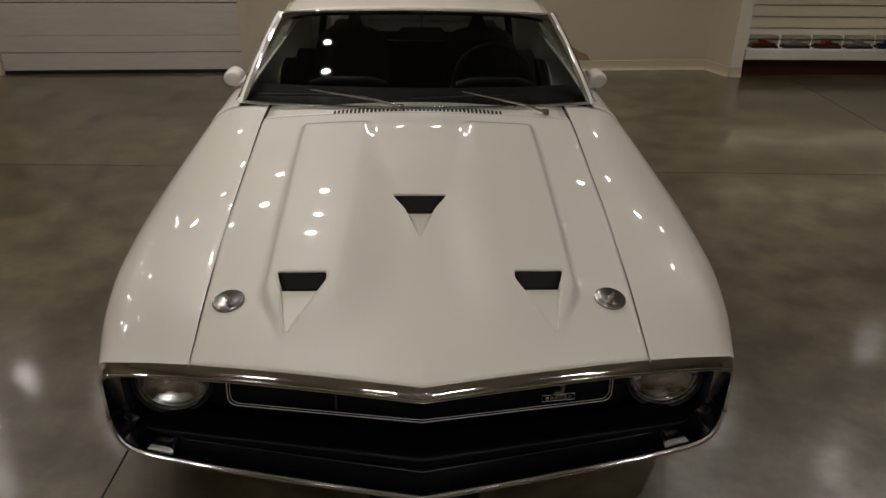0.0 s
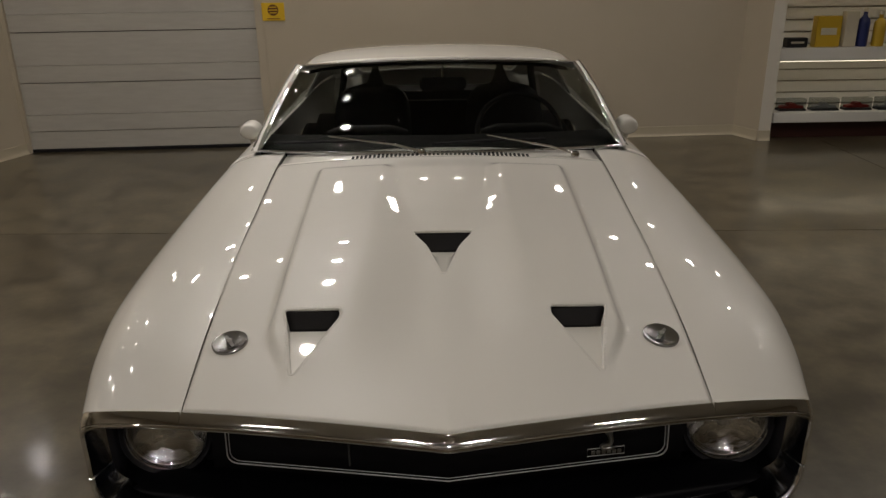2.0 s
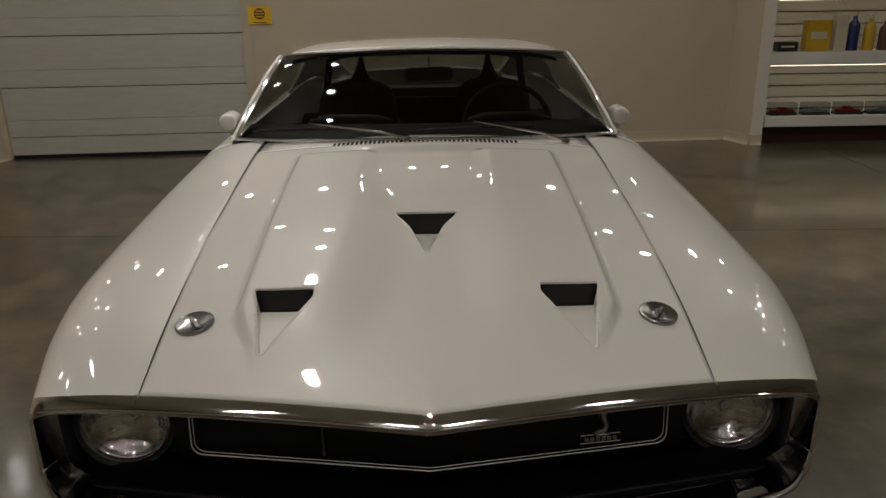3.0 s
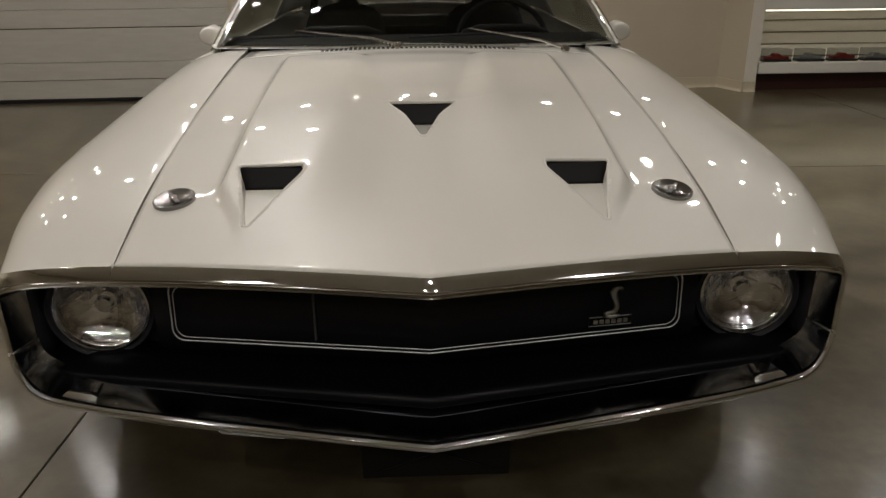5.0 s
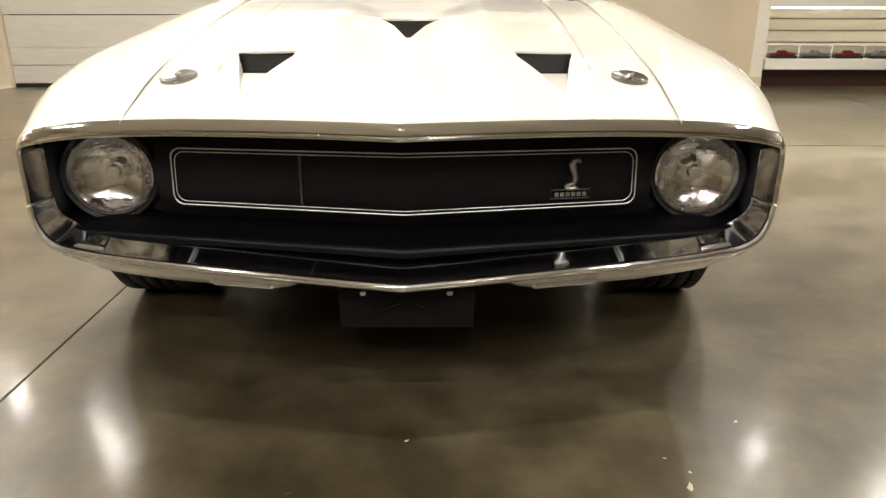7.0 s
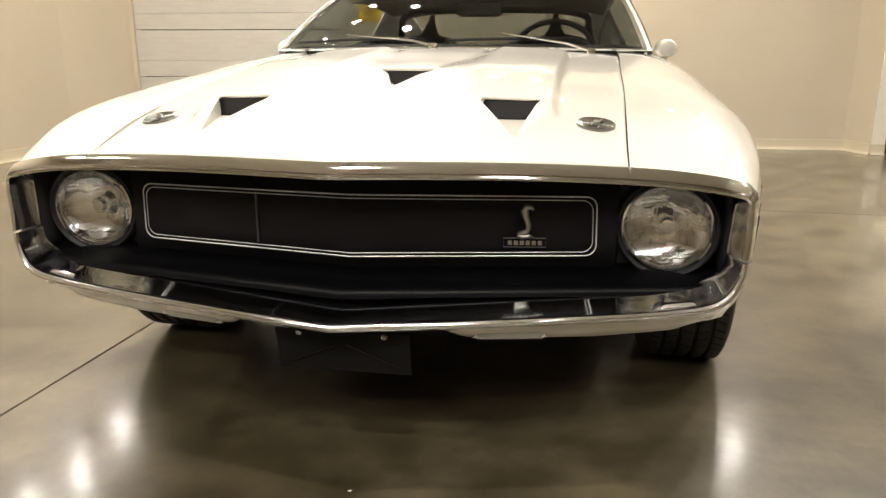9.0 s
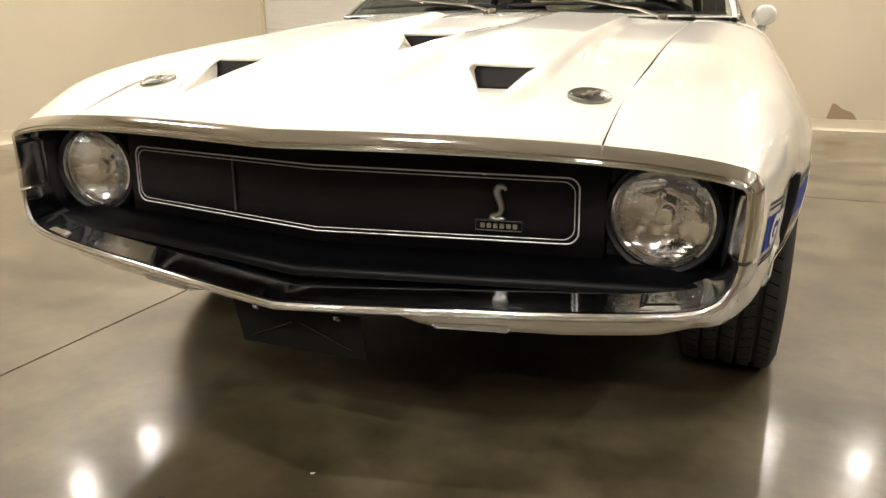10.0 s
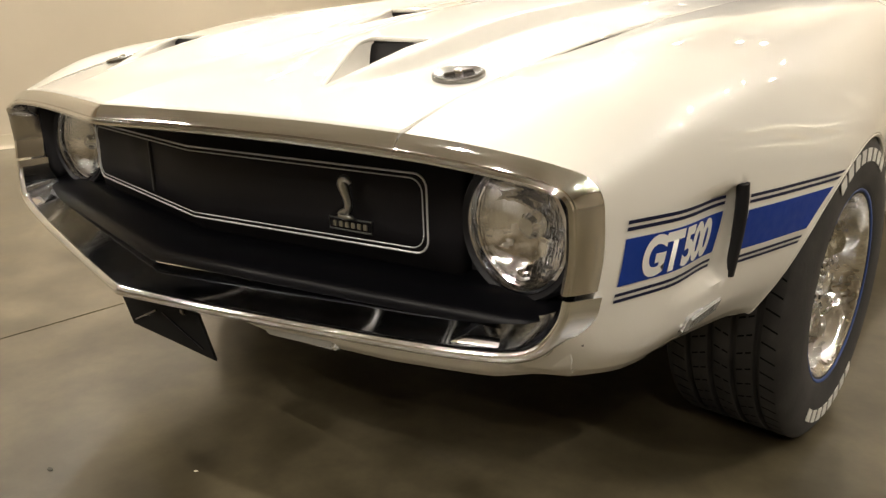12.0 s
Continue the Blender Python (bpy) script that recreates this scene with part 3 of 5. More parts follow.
def hood_z(x, y, detail=True):
    x = abs(x)
    yf = front_y(x)
    z = plain_hood(x, y) + (nose_line(x) - plain_hood(x, yf)) * (1 - smoothstep(-0.02, 0.24, y - yf)) / (1 - smoothstep(-0.02, 0.24, 0.0))
    if not detail:
        return z
    # long raised strips, fading in from the nose, each with a forward mouth and an open rear end
    rear = smoothstep(1.42, 1.34, y)
    strip_top = 0.029 - 0.009 * smoothstep(0.6, 1.2, y)
    half = 0.004 + 0.062 * smoothstep(0.17, 0.36, y)
    outer = 0.392 + 0.02 * smoothstep(0.4, 1.4, y) if y > 0.36 else 0.326 + half
    inner = table(y, [0.38, 0.6, 0.8, 1.4], [0.236, 0.22, 0.215, 0.215])
    soft = table(y, [0.38, 0.46, 0.8, 1.05, 1.4], [0.18, 0.18, 0.17, 0.10, 0.06])
    along = smoothstep(0.14, 0.40, y)
    z += strip_top * rear * along * smoothstep(outer + 0.026, outer - 0.004, x) * smoothstep(inner - soft, inner, x)
    # middle intake
    z += 0.009 * smoothstep(0.45, 0.79, y) * smoothstep(1.4, 0.85, y) * smoothstep(0.24, 0.0, x)
    # the broad rear rise in the middle
    z += 0.008 * smoothstep(0.95, 1.25, y) * smoothstep(1.48, 1.33, y) * smoothstep(0.225, 0.12, x)
    return z


# fender sections from the bonnet gap outward and down: (x, z) at several y
SECTIONS = [
    (0.16, [(0.548, 0.713), (0.63, 0.7065), (0.70, 0.6965), (0.755, 0.6845), (0.786, 0.668), (0.796, 0.645), (0.799, 0.60), (0.796, 0.535), (0.774, 0.470), (0.700, 0.424)]),
    (0.32, [(0.552, 0.762), (0.635, 0.768), (0.712, 0.765), (0.776, 0.749), (0.818, 0.717), (0.834, 0.670), (0.840, 0.61), (0.835, 0.535), (0.815, 0.44), (0.765, 0.365)]),
    (0.50, [(0.556, 0.795), (0.64, 0.802), (0.715, 0.800), (0.787, 0.782), (0.840, 0.744), (0.863, 0.686), (0.871, 0.61), (0.864, 0.53), (0.839, 0.43), (0.785, 0.355)]),
    (0.95, [(0.571, 0.858), (0.65, 0.857), (0.73, 0.846), (0.809, 0.818), (0.862, 0.775), (0.899, 0.72), (0.924, 0.66), (0.931, 0.56), (0.925, 0.46), (0.88, 0.30)]),
    (1.65, [(0.602, 0.915), (0.675, 0.912), (0.74, 0.900), (0.805, 0.876), (0.846, 0.835), (0.872, 0.78), (0.885, 0.70), (0.888, 0.58), (0.870, 0.44), (0.82, 0.24)]),
    (3.00, [(0.60, 0.93), (0.68, 0.925), (0.76, 0.913), (0.83, 0.885), (0.868, 0.84), (0.886, 0.78), (0.893, 0.70), (0.890, 0.58), (0.862, 0.42), (0.81, 0.22)]),
    (3.70, [(0.60, 0.935), (0.68, 0.932), (0.76, 0.922), (0.83, 0.900), (0.872, 0.85), (0.892, 0.79), (0.902, 0.71), (0.905, 0.60), (0.895, 0.46), (0.86, 0.28)]),
    (4.78, [(0.55, 0.885), (0.62, 0.883), (0.69, 0.876), (0.75, 0.86), (0.79, 0.83), (0.81, 0.78), (0.82, 0.72), (0.82, 0.62), (0.81, 0.48), (0.77, 0.36)]),
]


def section(y):
    """The body's outline at y as a list of (x, z) from the gap down to the sill."""
    ys = [s[0] for s in SECTIONS]
    out = []
    for k in range(10):
        out.append((smooth_table(y, ys, [s[1][k][0] for s in SECTIONS]), smooth_table(y, ys, [s[1][k][1] for s in SECTIONS])))
    return out


def dense_section(y, n=40):
    return [(p.x, p.z) for p in curve_points([(x, 0, z) for x, z in section(y)], n)]


def vent_dent(y, z):
    """How far the side is pressed in in front of the vertical slot."""
    if not 0.30 < y < 0.515:
        return 0.0
    mid = 0.552
    return 0.020 * smoothstep(0.33, 0.495, y) * smoothstep(0.078, 0.058, abs(z - mid)) * (1.0 if y < 0.503 else smoothstep(0.515, 0.503, y))


FENDER_END = 1.66


def fender_y(yn, x, z):
    """The fender's outlines, drawn forward so that the first one follows the nose."""
    if z > 0.665:
        yf = front_y(min(x, 0.80))
    else:
        yf = table(z, [0.42, 0.44, 0.461, 0.481, 0.506, 0.532, 0.555, 0.592, 0.631, 0.665], [0.150, 0.163, 0.180, 0.194, 0.203, 0.208, 0.212, 0.213, 0.209, 0.208])
    v = (yn - 0.16) / (FENDER_END - 0.16)
    return yn + smoothstep(0.62, 0.40, yn) * (yf + v * (FENDER_END - yf) - yn)


@functools.lru_cache(maxsize=None)
def side_line(y):
    """Heights and half widths of the flank at one outline."""
    top = section(y)[3][1] + 0.001
    pts = sorted((z, x) for x, z in dense_section(y) if z < top)
    return [p[0] for p in pts], [p[1] for p in pts]


FRONT_LINES = [round(0.16 + 0.01 * k, 3) for k in range(53)]


def side_x(y, z):
    """Half width of the body's flank."""
    if y > 0.66:
        zs, xs = side_line(round(y, 4))
        return float(np.interp(z, zs, xs))
    xs = [float(np.interp(z, *side_line(yn))) for yn in FRONT_LINES]
    return float(np.interp(y, [fender_y(yn, x, z) for yn, x in zip(FRONT_LINES, xs)], xs))


def sill_z(y):
    """The lower edge of the flank: sill line and wheel arches."""
    low = table(y, [0.12, 0.17, 0.25, 0.33, 0.45, 0.6, 1.4, 3.2, 4.2, 4.8], [0.44, 0.418, 0.390, 0.379, 0.376, 0.384, 0.215, 0.21, 0.30, 0.36])
    for wy in (WHEEL_Y, REAR_WHEEL_Y):
        if abs(y - wy) < ARCH_R:
            low = max(low, AXLE_Z + 0.0 + math.sqrt(ARCH_R**2 - (y - wy) ** 2) * ARCH_UP)
    return low


def flank_row(y, start=0):
    """Points of one outline from the gap to the lower edge."""
    pts = dense_section(y, 60)
    low = sill_z(y)
    zs = [p[1] for p in pts]
    xs = [p[0] for p in pts]
    k = max(i for i, z in enumerate(zs) if z >= section(y)[4][1] - 1e-6)
    top = pts[start : k + 1]
    row = [(x, z) for x, z in top]
    n = 26
    z_from = pts[k][1]
    side = list(zip(zs[k:], xs[k:]))
    side.sort()
    for i in range(1, n + 1):
        z = z_from + (low - z_from) * i / n
        row.append((float(np.interp(z, [s[0] for s in side], [s[1] for s in side])), z))
    return row


def stations(a, b, step=0.03):
    ys = set(np.arange(a, b, step).round(4)) | {b}
    for wy in (WHEEL_Y, REAR_WHEEL_Y):
        ys |= {round(wy + ARCH_R * math.cos(t), 4) for t in np.linspace(0, math.pi, 33) if a < wy + ARCH_R * math.cos(t) < b}
    ys |= {y for y in (0.33, 0.42, 0.47, 0.495, 0.503, 0.515) if a < y < b}
    return sorted(ys)


# ---------------------------------------------------------------- the car: bonnet and fenders
# intakes seen from above: the mouth's rear edge, then the ramp narrowing to its tip
SIDE_CUT = [(0.242, 0.393), (0.380, 0.400), (0.368, 0.360), (0.334, 0.200), (0.324, 0.200), (0.260, 0.320), (0.240, 0.360)]
MID_CUT = [(-0.087, 0.796), (0.087, 0.796), (0.078, 0.768), (0.048, 0.712), (0.007, 0.570), (-0.007, 0.570), (-0.048, 0.712), (-0.078, 0.768)]


def inside(poly, x, y):
    c = False
    for k in range(len(poly)):
        (x1, y1), (x2, y2) = poly[k], poly[k - 1]
        if (y1 > y) != (y2 > y) and x < (x2 - x1) * (y - y1) / (y2 - y1) + x1:
            c = not c
    return c


def rim_loop(poly, n=10, corner=0.3):
    """Rounded outline through a polygon's corners."""
    out = []
    m = len(poly)
    for k in range(m):
        a, b, c = Vector(poly[k - 1]), Vector(poly[k]), Vector(poly[(k + 1) % m])
        r = min((a - b).length, (c - b).length) * corner
        p, q = b + (a - b).normalized() * r, b + (c - b).normalized() * r
        out += [p.lerp(b, t).lerp(b.lerp(q, t), t) for t in np.linspace(0, 1, n)]
    return out


SIDE_RIM = [tuple(p) for p in rim_loop(SIDE_CUT, 6, 0.36)]
MID_RIM = [tuple(p) for p in rim_loop(MID_CUT, 6, 0.36)]


def to_rim(x, y):
    """Draws a point close to an opening's edge onto that edge."""
    for loop, sg in ((SIDE_RIM, math.copysign(1.0, x)), (MID_RIM, 1.0)):
        p = Vector((x * sg, y))
        if not (min(a for a, _ in loop) - 0.01 < p.x < max(a for a, _ in loop) + 0.01 and min(b for _, b in loop) - 0.01 < y < max(b for _, b in loop) + 0.01):
            continue
        near = None
        for k in range(len(loop)):
            a, b = Vector(loop[k - 1]), Vector(loop[k])
            if (b - a).length < 1e-6:
                continue
            t = min(1.0, max(0.0, (p - a).dot(b - a) / (b - a).length_squared))
            q = a.lerp(b, t)
            if near is None or (q - p).length < (near - p).length:
                near = q
        if (near - p).length < 0.0042:
            return near.x * sg, near.y
    return x, y


rows = []
hood_ys = sorted(set(np.linspace(0.0, 1.0, 130)) | set(np.linspace(0.06, 0.29, 74)) | set(np.linspace(0.36, 0.54, 56)))
lat = sorted(set(np.linspace(-1, 1, 121)) | {s * v for s in (-1, 1) for v in np.linspace(0.40, 0.72, 46)} | set(np.linspace(-0.165, 0.165, 57)))
for v in hood_ys:
    row = []
    for u in lat:
        y0 = front_y(u * 0.548)
        y = y0 + v * (COWL_Y - y0)
        x = u * (gap_x(y) - 0.0023)
        x, y = to_rim(x, y)
        row.append((x, y, hood_z(x, y)))
    rows.append(row)
hood = part("hood", grid(rows, keep=lambda c: not (inside(SIDE_RIM, abs(c.x), c.y) or inside(MID_RIM, c.x, c.y))), paint, car, "white painted hood with raised scoops", smooth=60, thick=0.004)


def rim_x(loop, y, outer):
    """Where an opening's outline crosses y, on its outer or inner side."""
    hits = []
    for k in range(len(loop)):
        (x1, y1), (x2, y2) = loop[k - 1], loop[k]
        if (y1 - y) * (y2 - y) <= 0 and abs(y1 - y2) > 1e-9:
            hits.append(x1 + (x2 - x1) * (y - y1) / (y2 - y1))
    return max(hits) if outer else min(hits)


def intake(loop2d, sign, y_tip, y_foot, y_top, foot):
    """A rolled lip, a white ramp sinking to the mouth and the black plate that closes it. foot: x from, x to and height of the plate's lower edge."""
    x0, x1, zf = foot
    loop = [Vector((sign * x, y, hood_z(x, y) - 0.0012)) for x, y in loop2d]
    part("intake_lip", tube(loop, 0.0044, 8, closed=True), paint, hood, "white rounded intake lip")
    tip_x = (rim_x(loop2d, y_tip, False) + rim_x(loop2d, y_tip, True)) / 2
    z_tip = hood_z(tip_x, y_tip) - 0.002
    z_top = hood_z((x0 + x1) / 2, y_top) - 0.004
    rows, low = [], []
    for k in range(25):
        s = k / 16
        y = y_tip + s * (y_foot - y_tip) if s <= 1 else y_foot + (s - 1) * 2 * (y_top - y_foot)
        a, b = rim_x(loop2d, y, False), rim_x(loop2d, y, True)
        if s <= 1:
            e = s ** 0.8
            fa, fb, z = a + (x0 - rim_x(loop2d, y_foot, False)) * e, b + (x1 - rim_x(loop2d, y_foot, True)) * e, z_tip + (zf - z_tip) * s
        else:
            e = (s - 1) * 2
            fa, fb, z = x0 + (a - x0) * e, x1 + (b - x1) * e, zf + (z_top - zf) * e
        za, zb = hood_z(a, y) - 0.002, hood_z(b, y) - 0.002
        z = min(z, za, zb)
        wall = [(0.0, 0.0), (0.25, 0.08), (0.75, 0.75), (1.0, 1.0)]
        left = [(a + (fa - a) * p, za + (z - za) * q) for q, p in wall]
        right = [(b + (fb - b) * p, zb + (z - zb) * q) for q, p in reversed(wall)]
        mid = [(fa + (fb - fa) * p, z) for p in (0.25, 0.5, 0.75)]
        if s <= 1:
            rows.append([(sign * x, y, zz) for x, zz in left + mid + right])
        low.append((s, [(sign * x, y, zz) for x, zz in left], [(sign * x, y, zz) for x, zz in right]))
    bm = grid(rows)
    grid([l for s, l, r in low if s >= 1], bm=bm)
    grid([r for s, l, r in low if s >= 1], bm=bm)
    part("intake_ramp", bm, paint, hood, "white ramp sinking to the intake", smooth=50)
    plate_rows = []
    for k in range(9):
        e = k / 8
        y = y_foot + e * (y_top - y_foot)
        a, b = rim_x(loop2d, y, False), rim_x(loop2d, y, True)
        xa, xb = x0 + (a - x0) * e - 0.003, x1 + (b - x1) * e + 0.003
        plate_rows.append([(sign * (xa + (xb - xa) * u), y + 0.004, zf + (z_top - zf) * e) for u in np.linspace(0, 1, 7)])
    part("intake_plate", grid(plate_rows), intake_black, hood, "flat black plate closing the intake", thick=0.002)


for sgn in (-1, 1):
    intake(SIDE_RIM, sgn, 0.2008, 0.366, 0.3925, (0.262, 0.361, 0.7775))
intake(MID_RIM, 1, 0.5705, 0.765, 0.7945, (-0.038, 0.038, 0.822))
# dark strip under the gap between bonnet and fenders, in for its shade
rows = [[(gap_x(y) + o, y, hood_z(gap_x(y), y, False) - 0.009) for o in (-0.012, 0.0, 0.0024)] for y in np.linspace(front_y(0.55) + 0.004, COWL_Y, 40)]
both("hood_gap_shade", grid(rows), dark_hole, hood, "dark strip for the shade in the gap beside the hood", thick=0.002)


def hood_pin(sgn):
    x, y = sgn * 0.490, 0.325
    z = hood_z(x, y)
    e = 0.01
    nx = -(hood_z(x + e, y) - hood_z(x - e, y)) / (2 * e)
    ny = -(hood_z(x, y + e) - hood_z(x, y - e)) / (2 * e)
    m = Matrix.Translation((x, y, z + 0.003)) @ Vector((nx, ny, 1)).to_track_quat("Z", "Y").to_matrix().to_4x4()
    body = lathe([(0.0, 0.0034), (0.031, 0.0034), (0.034, 0.0058), (0.038, 0.0062), (0.0405, 0.0045), (0.041, -0.004), (0.0, -0.004)], 40)
    part("hood_lock", moved(moved(body, pose(0, 0, 0, 90)), m), lock_metal, hood, "round grey metal hood lock")
    bar = box((-0.024, -0.004, 0.003), (0.024, 0.004, 0.0078), 0.0015)
    part("latch_bar", moved(moved(bar, pose(0, 0, 0, 0, 0, 35 * sgn)), m), chrome, hood, "chrome latch bar")
    knob = lathe([(0.0, 0.0115), (0.005, 0.011), (0.0075, 0.0085), (0.008, 0.003)], 16)
    part("latch_knob", moved(moved(knob, pose(0, 0, 0, 90)), m), chrome, hood)


for sgn in (-1, 1):
    hood_pin(sgn)

# front fenders
rows = []
for yn in stations(0.16, FENDER_END, 0.025):
    row = []
    for x, z in flank_row(yn):
        y = fender_y(yn, x, z)
        row.append((x - vent_dent(y, z), y, z))
    row[0] = (gap_x(row[0][1]) + 0.0023, row[0][1], row[0][2])
    row.insert(0, (row[0][0], row[0][1], row[0][2] - 0.02))
    rows.append(row)
rows.insert(0, [(x - 0.030, y + 0.014, z - 0.004 * smoothstep(0.45, 0.55, z)) for x, y, z in rows[0]])
fender_bm = grid(rows)
both("fender", fender_bm, paint, car, "white painted front fender", smooth=50, thick=0.004)


# wheel wells: dark half tubs
def wheel_well(wy):
    rows = []
    for x in (0.50, 0.79):
        rows.append([(x, wy + (ARCH_R - 0.006) * math.cos(t), AXLE_Z + 0.03 + (ARCH_R - 0.008) * math.sin(t)) for t in np.linspace(0.55, math.pi - 0.55, 24)])
    bm = grid(rows)
    fill(bm, [(0.50, y, z) for _, y, z in rows[0]])
    both("wheel_well", bm, dark_hole, car, "black wheel well", thick=0.003)


wheel_well(WHEEL_Y)
wheel_well(REAR_WHEEL_Y)


# rolled lips round the arches
def arch_lip(wy):
    pts = []
    for t in np.linspace(0.02, math.pi - 0.02, 40):
        y = wy + ARCH_R * math.cos(t)
        z = sill_z(y)
        if z > 0.36:
            pts.append((side_x(y, z) - 0.002, y, z))
    both("arch_lip", tube(pts, 0.005, 6), paint, car, "white rolled arch lip")


arch_lip(WHEEL_Y)
arch_lip(REAR_WHEEL_Y)


# ---------------------------------------------------------------- the car: nose
def sweep(path, profile, caps=True):
    """profile(k): offsets (forward, up) at the path's point k; forward is level and square to the path, to the right of its way."""
    p, t = frame_along(path)
    rows = []
    for k, (q, d) in enumerate(zip(p, t)):
        f = Vector((d.y, -d.x, 0)).normalized()
        rows.append([q + f * a + Vector((0, 0, b)) for a, b in profile(k)])
    bm = grid(rows, True)
    if caps:
        fill(bm, rows[0])
        fill(bm, rows[-1])
    return bm


def nose_top(x):
    y = front_y(x)
    if abs(x) <= 0.548:
        return Vector((x, y, hood_z(x, y, False)))
    return Vector((x, y, nose_line(x)))


TRIM = [(0.0, 0.0005), (0.003, 0.0012), (0.0098, -0.0040), (0.0157, -0.0103), (0.0198, -0.0172), (0.0192, -0.0190), (0.0232, -0.0204), (0.0246, -0.0240), (0.0222, -0.0285), (0.0, -0.030), (-0.012, -0.028), (-0.012, -0.004)]
xs = [*np.linspace(-0.5455, -0.03, 16), -0.012, 0.0, 0.012, *np.linspace(0.03, 0.5455, 16)]
part("hood_trim", sweep([nose_top(x) for x in xs], lambda k: TRIM), satin, hood, "bright metal hood edge trim with a lower bead", smooth=25)

# fender trim: along the nose, round the corner, down to the bumper's end
path = [nose_top(x) for x in np.linspace(0.5505, 0.745, 12)]
corner = [Vector((0.745, front_y(0.745), path[-1].z)), Vector((0.777, front_y(0.775), 0.676)), Vector((0.7945, 0.208, 0.653)), Vector((0.7985, 0.211, 0.62)), Vector((0.7985, 0.213, 0.575)), Vector((0.7955, 0.208, 0.533))]
line = path[:-1] + curve_points([path[-1], *corner[1:]], 26)


NOSE_SECTION = [(a, -b) for a, b in TRIM]
SIDE_SECTION = [(0.0, -0.003), (0.004, -0.0025), (0.017, 0.0023), (0.029, 0.0072), (0.0395, 0.0125), (0.0405, 0.0140), (0.0435, 0.0150), (0.0465, 0.0195), (0.0435, 0.0245), (0.0, 0.040), (-0.012, 0.043), (-0.012, 0.004)]


def trim_profile_row(k, q, d):
    """The nose's bright edge, turning with the corner into the upright channel: forward and inward offsets."""
    f = Vector((0, -1, 0))
    inward = d.cross(f).normalized()           # square to the way, in the nose's plane
    s = smoothstep(9, 21, k)
    return [q + f * (a + (c - a) * s) + inward * (b + (e - b) * s) for (a, b), (c, e) in zip(NOSE_SECTION, SIDE_SECTION)]


p, t = frame_along(line)
rows = [trim_profile_row(k, q, d) for k, (q, d) in enumerate(zip(p, t))]
bm = grid(rows, True)
fill(bm, rows[0])
fill(bm, rows[-1])
both("fender_trim", bm, satin, car, "bright metal fender edge trim", smooth=25)

# chrome bumper: a vee bar with upturned ends and a deep shelf behind its lip
BUMPER = [(0.0, 0.0, 0.4035), (0.05, 0.0095, 0.404), (0.2, 0.038, 0.4075), (0.4, 0.078, 0.4135), (0.56, 0.112, 0.419), (0.65, 0.132, 0.4245), (0.715, 0.147, 0.433), (0.750, 0.155, 0.449), (0.769, 0.161, 0.473), (0.780, 0.165, 0.502), (0.784, 0.167, 0.527)]
half = curve_points(BUMPER, 60)
half[0].x = 0.0
line = [Vector((-q.x, q.y, q.z)) for q in reversed(half[1:])] + half
p, t = frame_along(line)
BAR = [(-0.014, 0.004), (-0.009, 0.0005), (-0.002, -0.0005), (0.004, 0.002), (0.0075, 0.0062), (0.0082, 0.0105), (0.006, 0.0148), (0.001, 0.0178), (-0.005, 0.0184), (-0.048, 0.0290), (-0.076, 0.0400), (-0.080, 0.0360), (-0.050, 0.012)]
END = [(-0.045, -0.019), (-0.022, -0.0085), (-0.004, -0.001), (0.001, 0.0015), (0.0035, 0.0045), (0.0038, 0.0075), (0.002, 0.0108), (-0.002, 0.0130), (-0.006, 0.0140), (-0.030, 0.021), (-0.062, 0.030), (-0.064, 0.026), (-0.050, 0.0)]
rows = []
for k, (q, d) in enumerate(zip(p, t)):
    s = smoothstep(0.437, 0.508, q.z)          # 0 along the bar, 1 at the upturned ends
    f = Vector((0, -1, 0))
    n = f.cross(d).normalized()
    rows.append([q + f * (a + (c - a) * s) + n * (b + (e - b) * s) for (a, b), (c, e) in zip(BAR, END)])
bm = grid(rows, True)
fill(bm, rows[0])
fill(bm, rows[-1])
bumper = part("front_bumper", bm, chrome, car, "thin chrome vee front bumper with upturned ends", smooth=50)
rows = [[(x, 0.0815 + 0.185 * abs(x) + dy, 0.4485 + dz) for dy, dz in ((0.0, 0.0), (0.001, 0.0075), (0.006, 0.0095), (0.007, 0.002))] for x in (-0.46, -0.30, -0.15, 0.0, 0.15, 0.30, 0.36)]
bm = grid(rows, True)
fill(bm, rows[0])
fill(bm, rows[-1])
part("bumper_lip", bm, silver, bumper, "dull silver flange along the bumper's back edge", smooth=20)

# the shelf runs on level under the headlamps to the upturned ends
rows = []
for x in np.linspace(0.625, 0.757, 10):
    yb, zb = 0.1145 + 0.225 * (x - 0.57), 0.4200 + 0.058 * (x - 0.57)
    rows.append([(x, yb + a, zb + b) for a, b in ((0.007, 0.0200), (0.030, 0.0250), (0.054, 0.0302), (0.080, 0.0358))])
both("bumper_shelf", grid(rows), chrome, bumper, "chrome shelf behind the bumper's lip", thick=0.0015)

# black grille cavity
def panel_y(x):
    return 0.168 + 0.155 * abs(x)


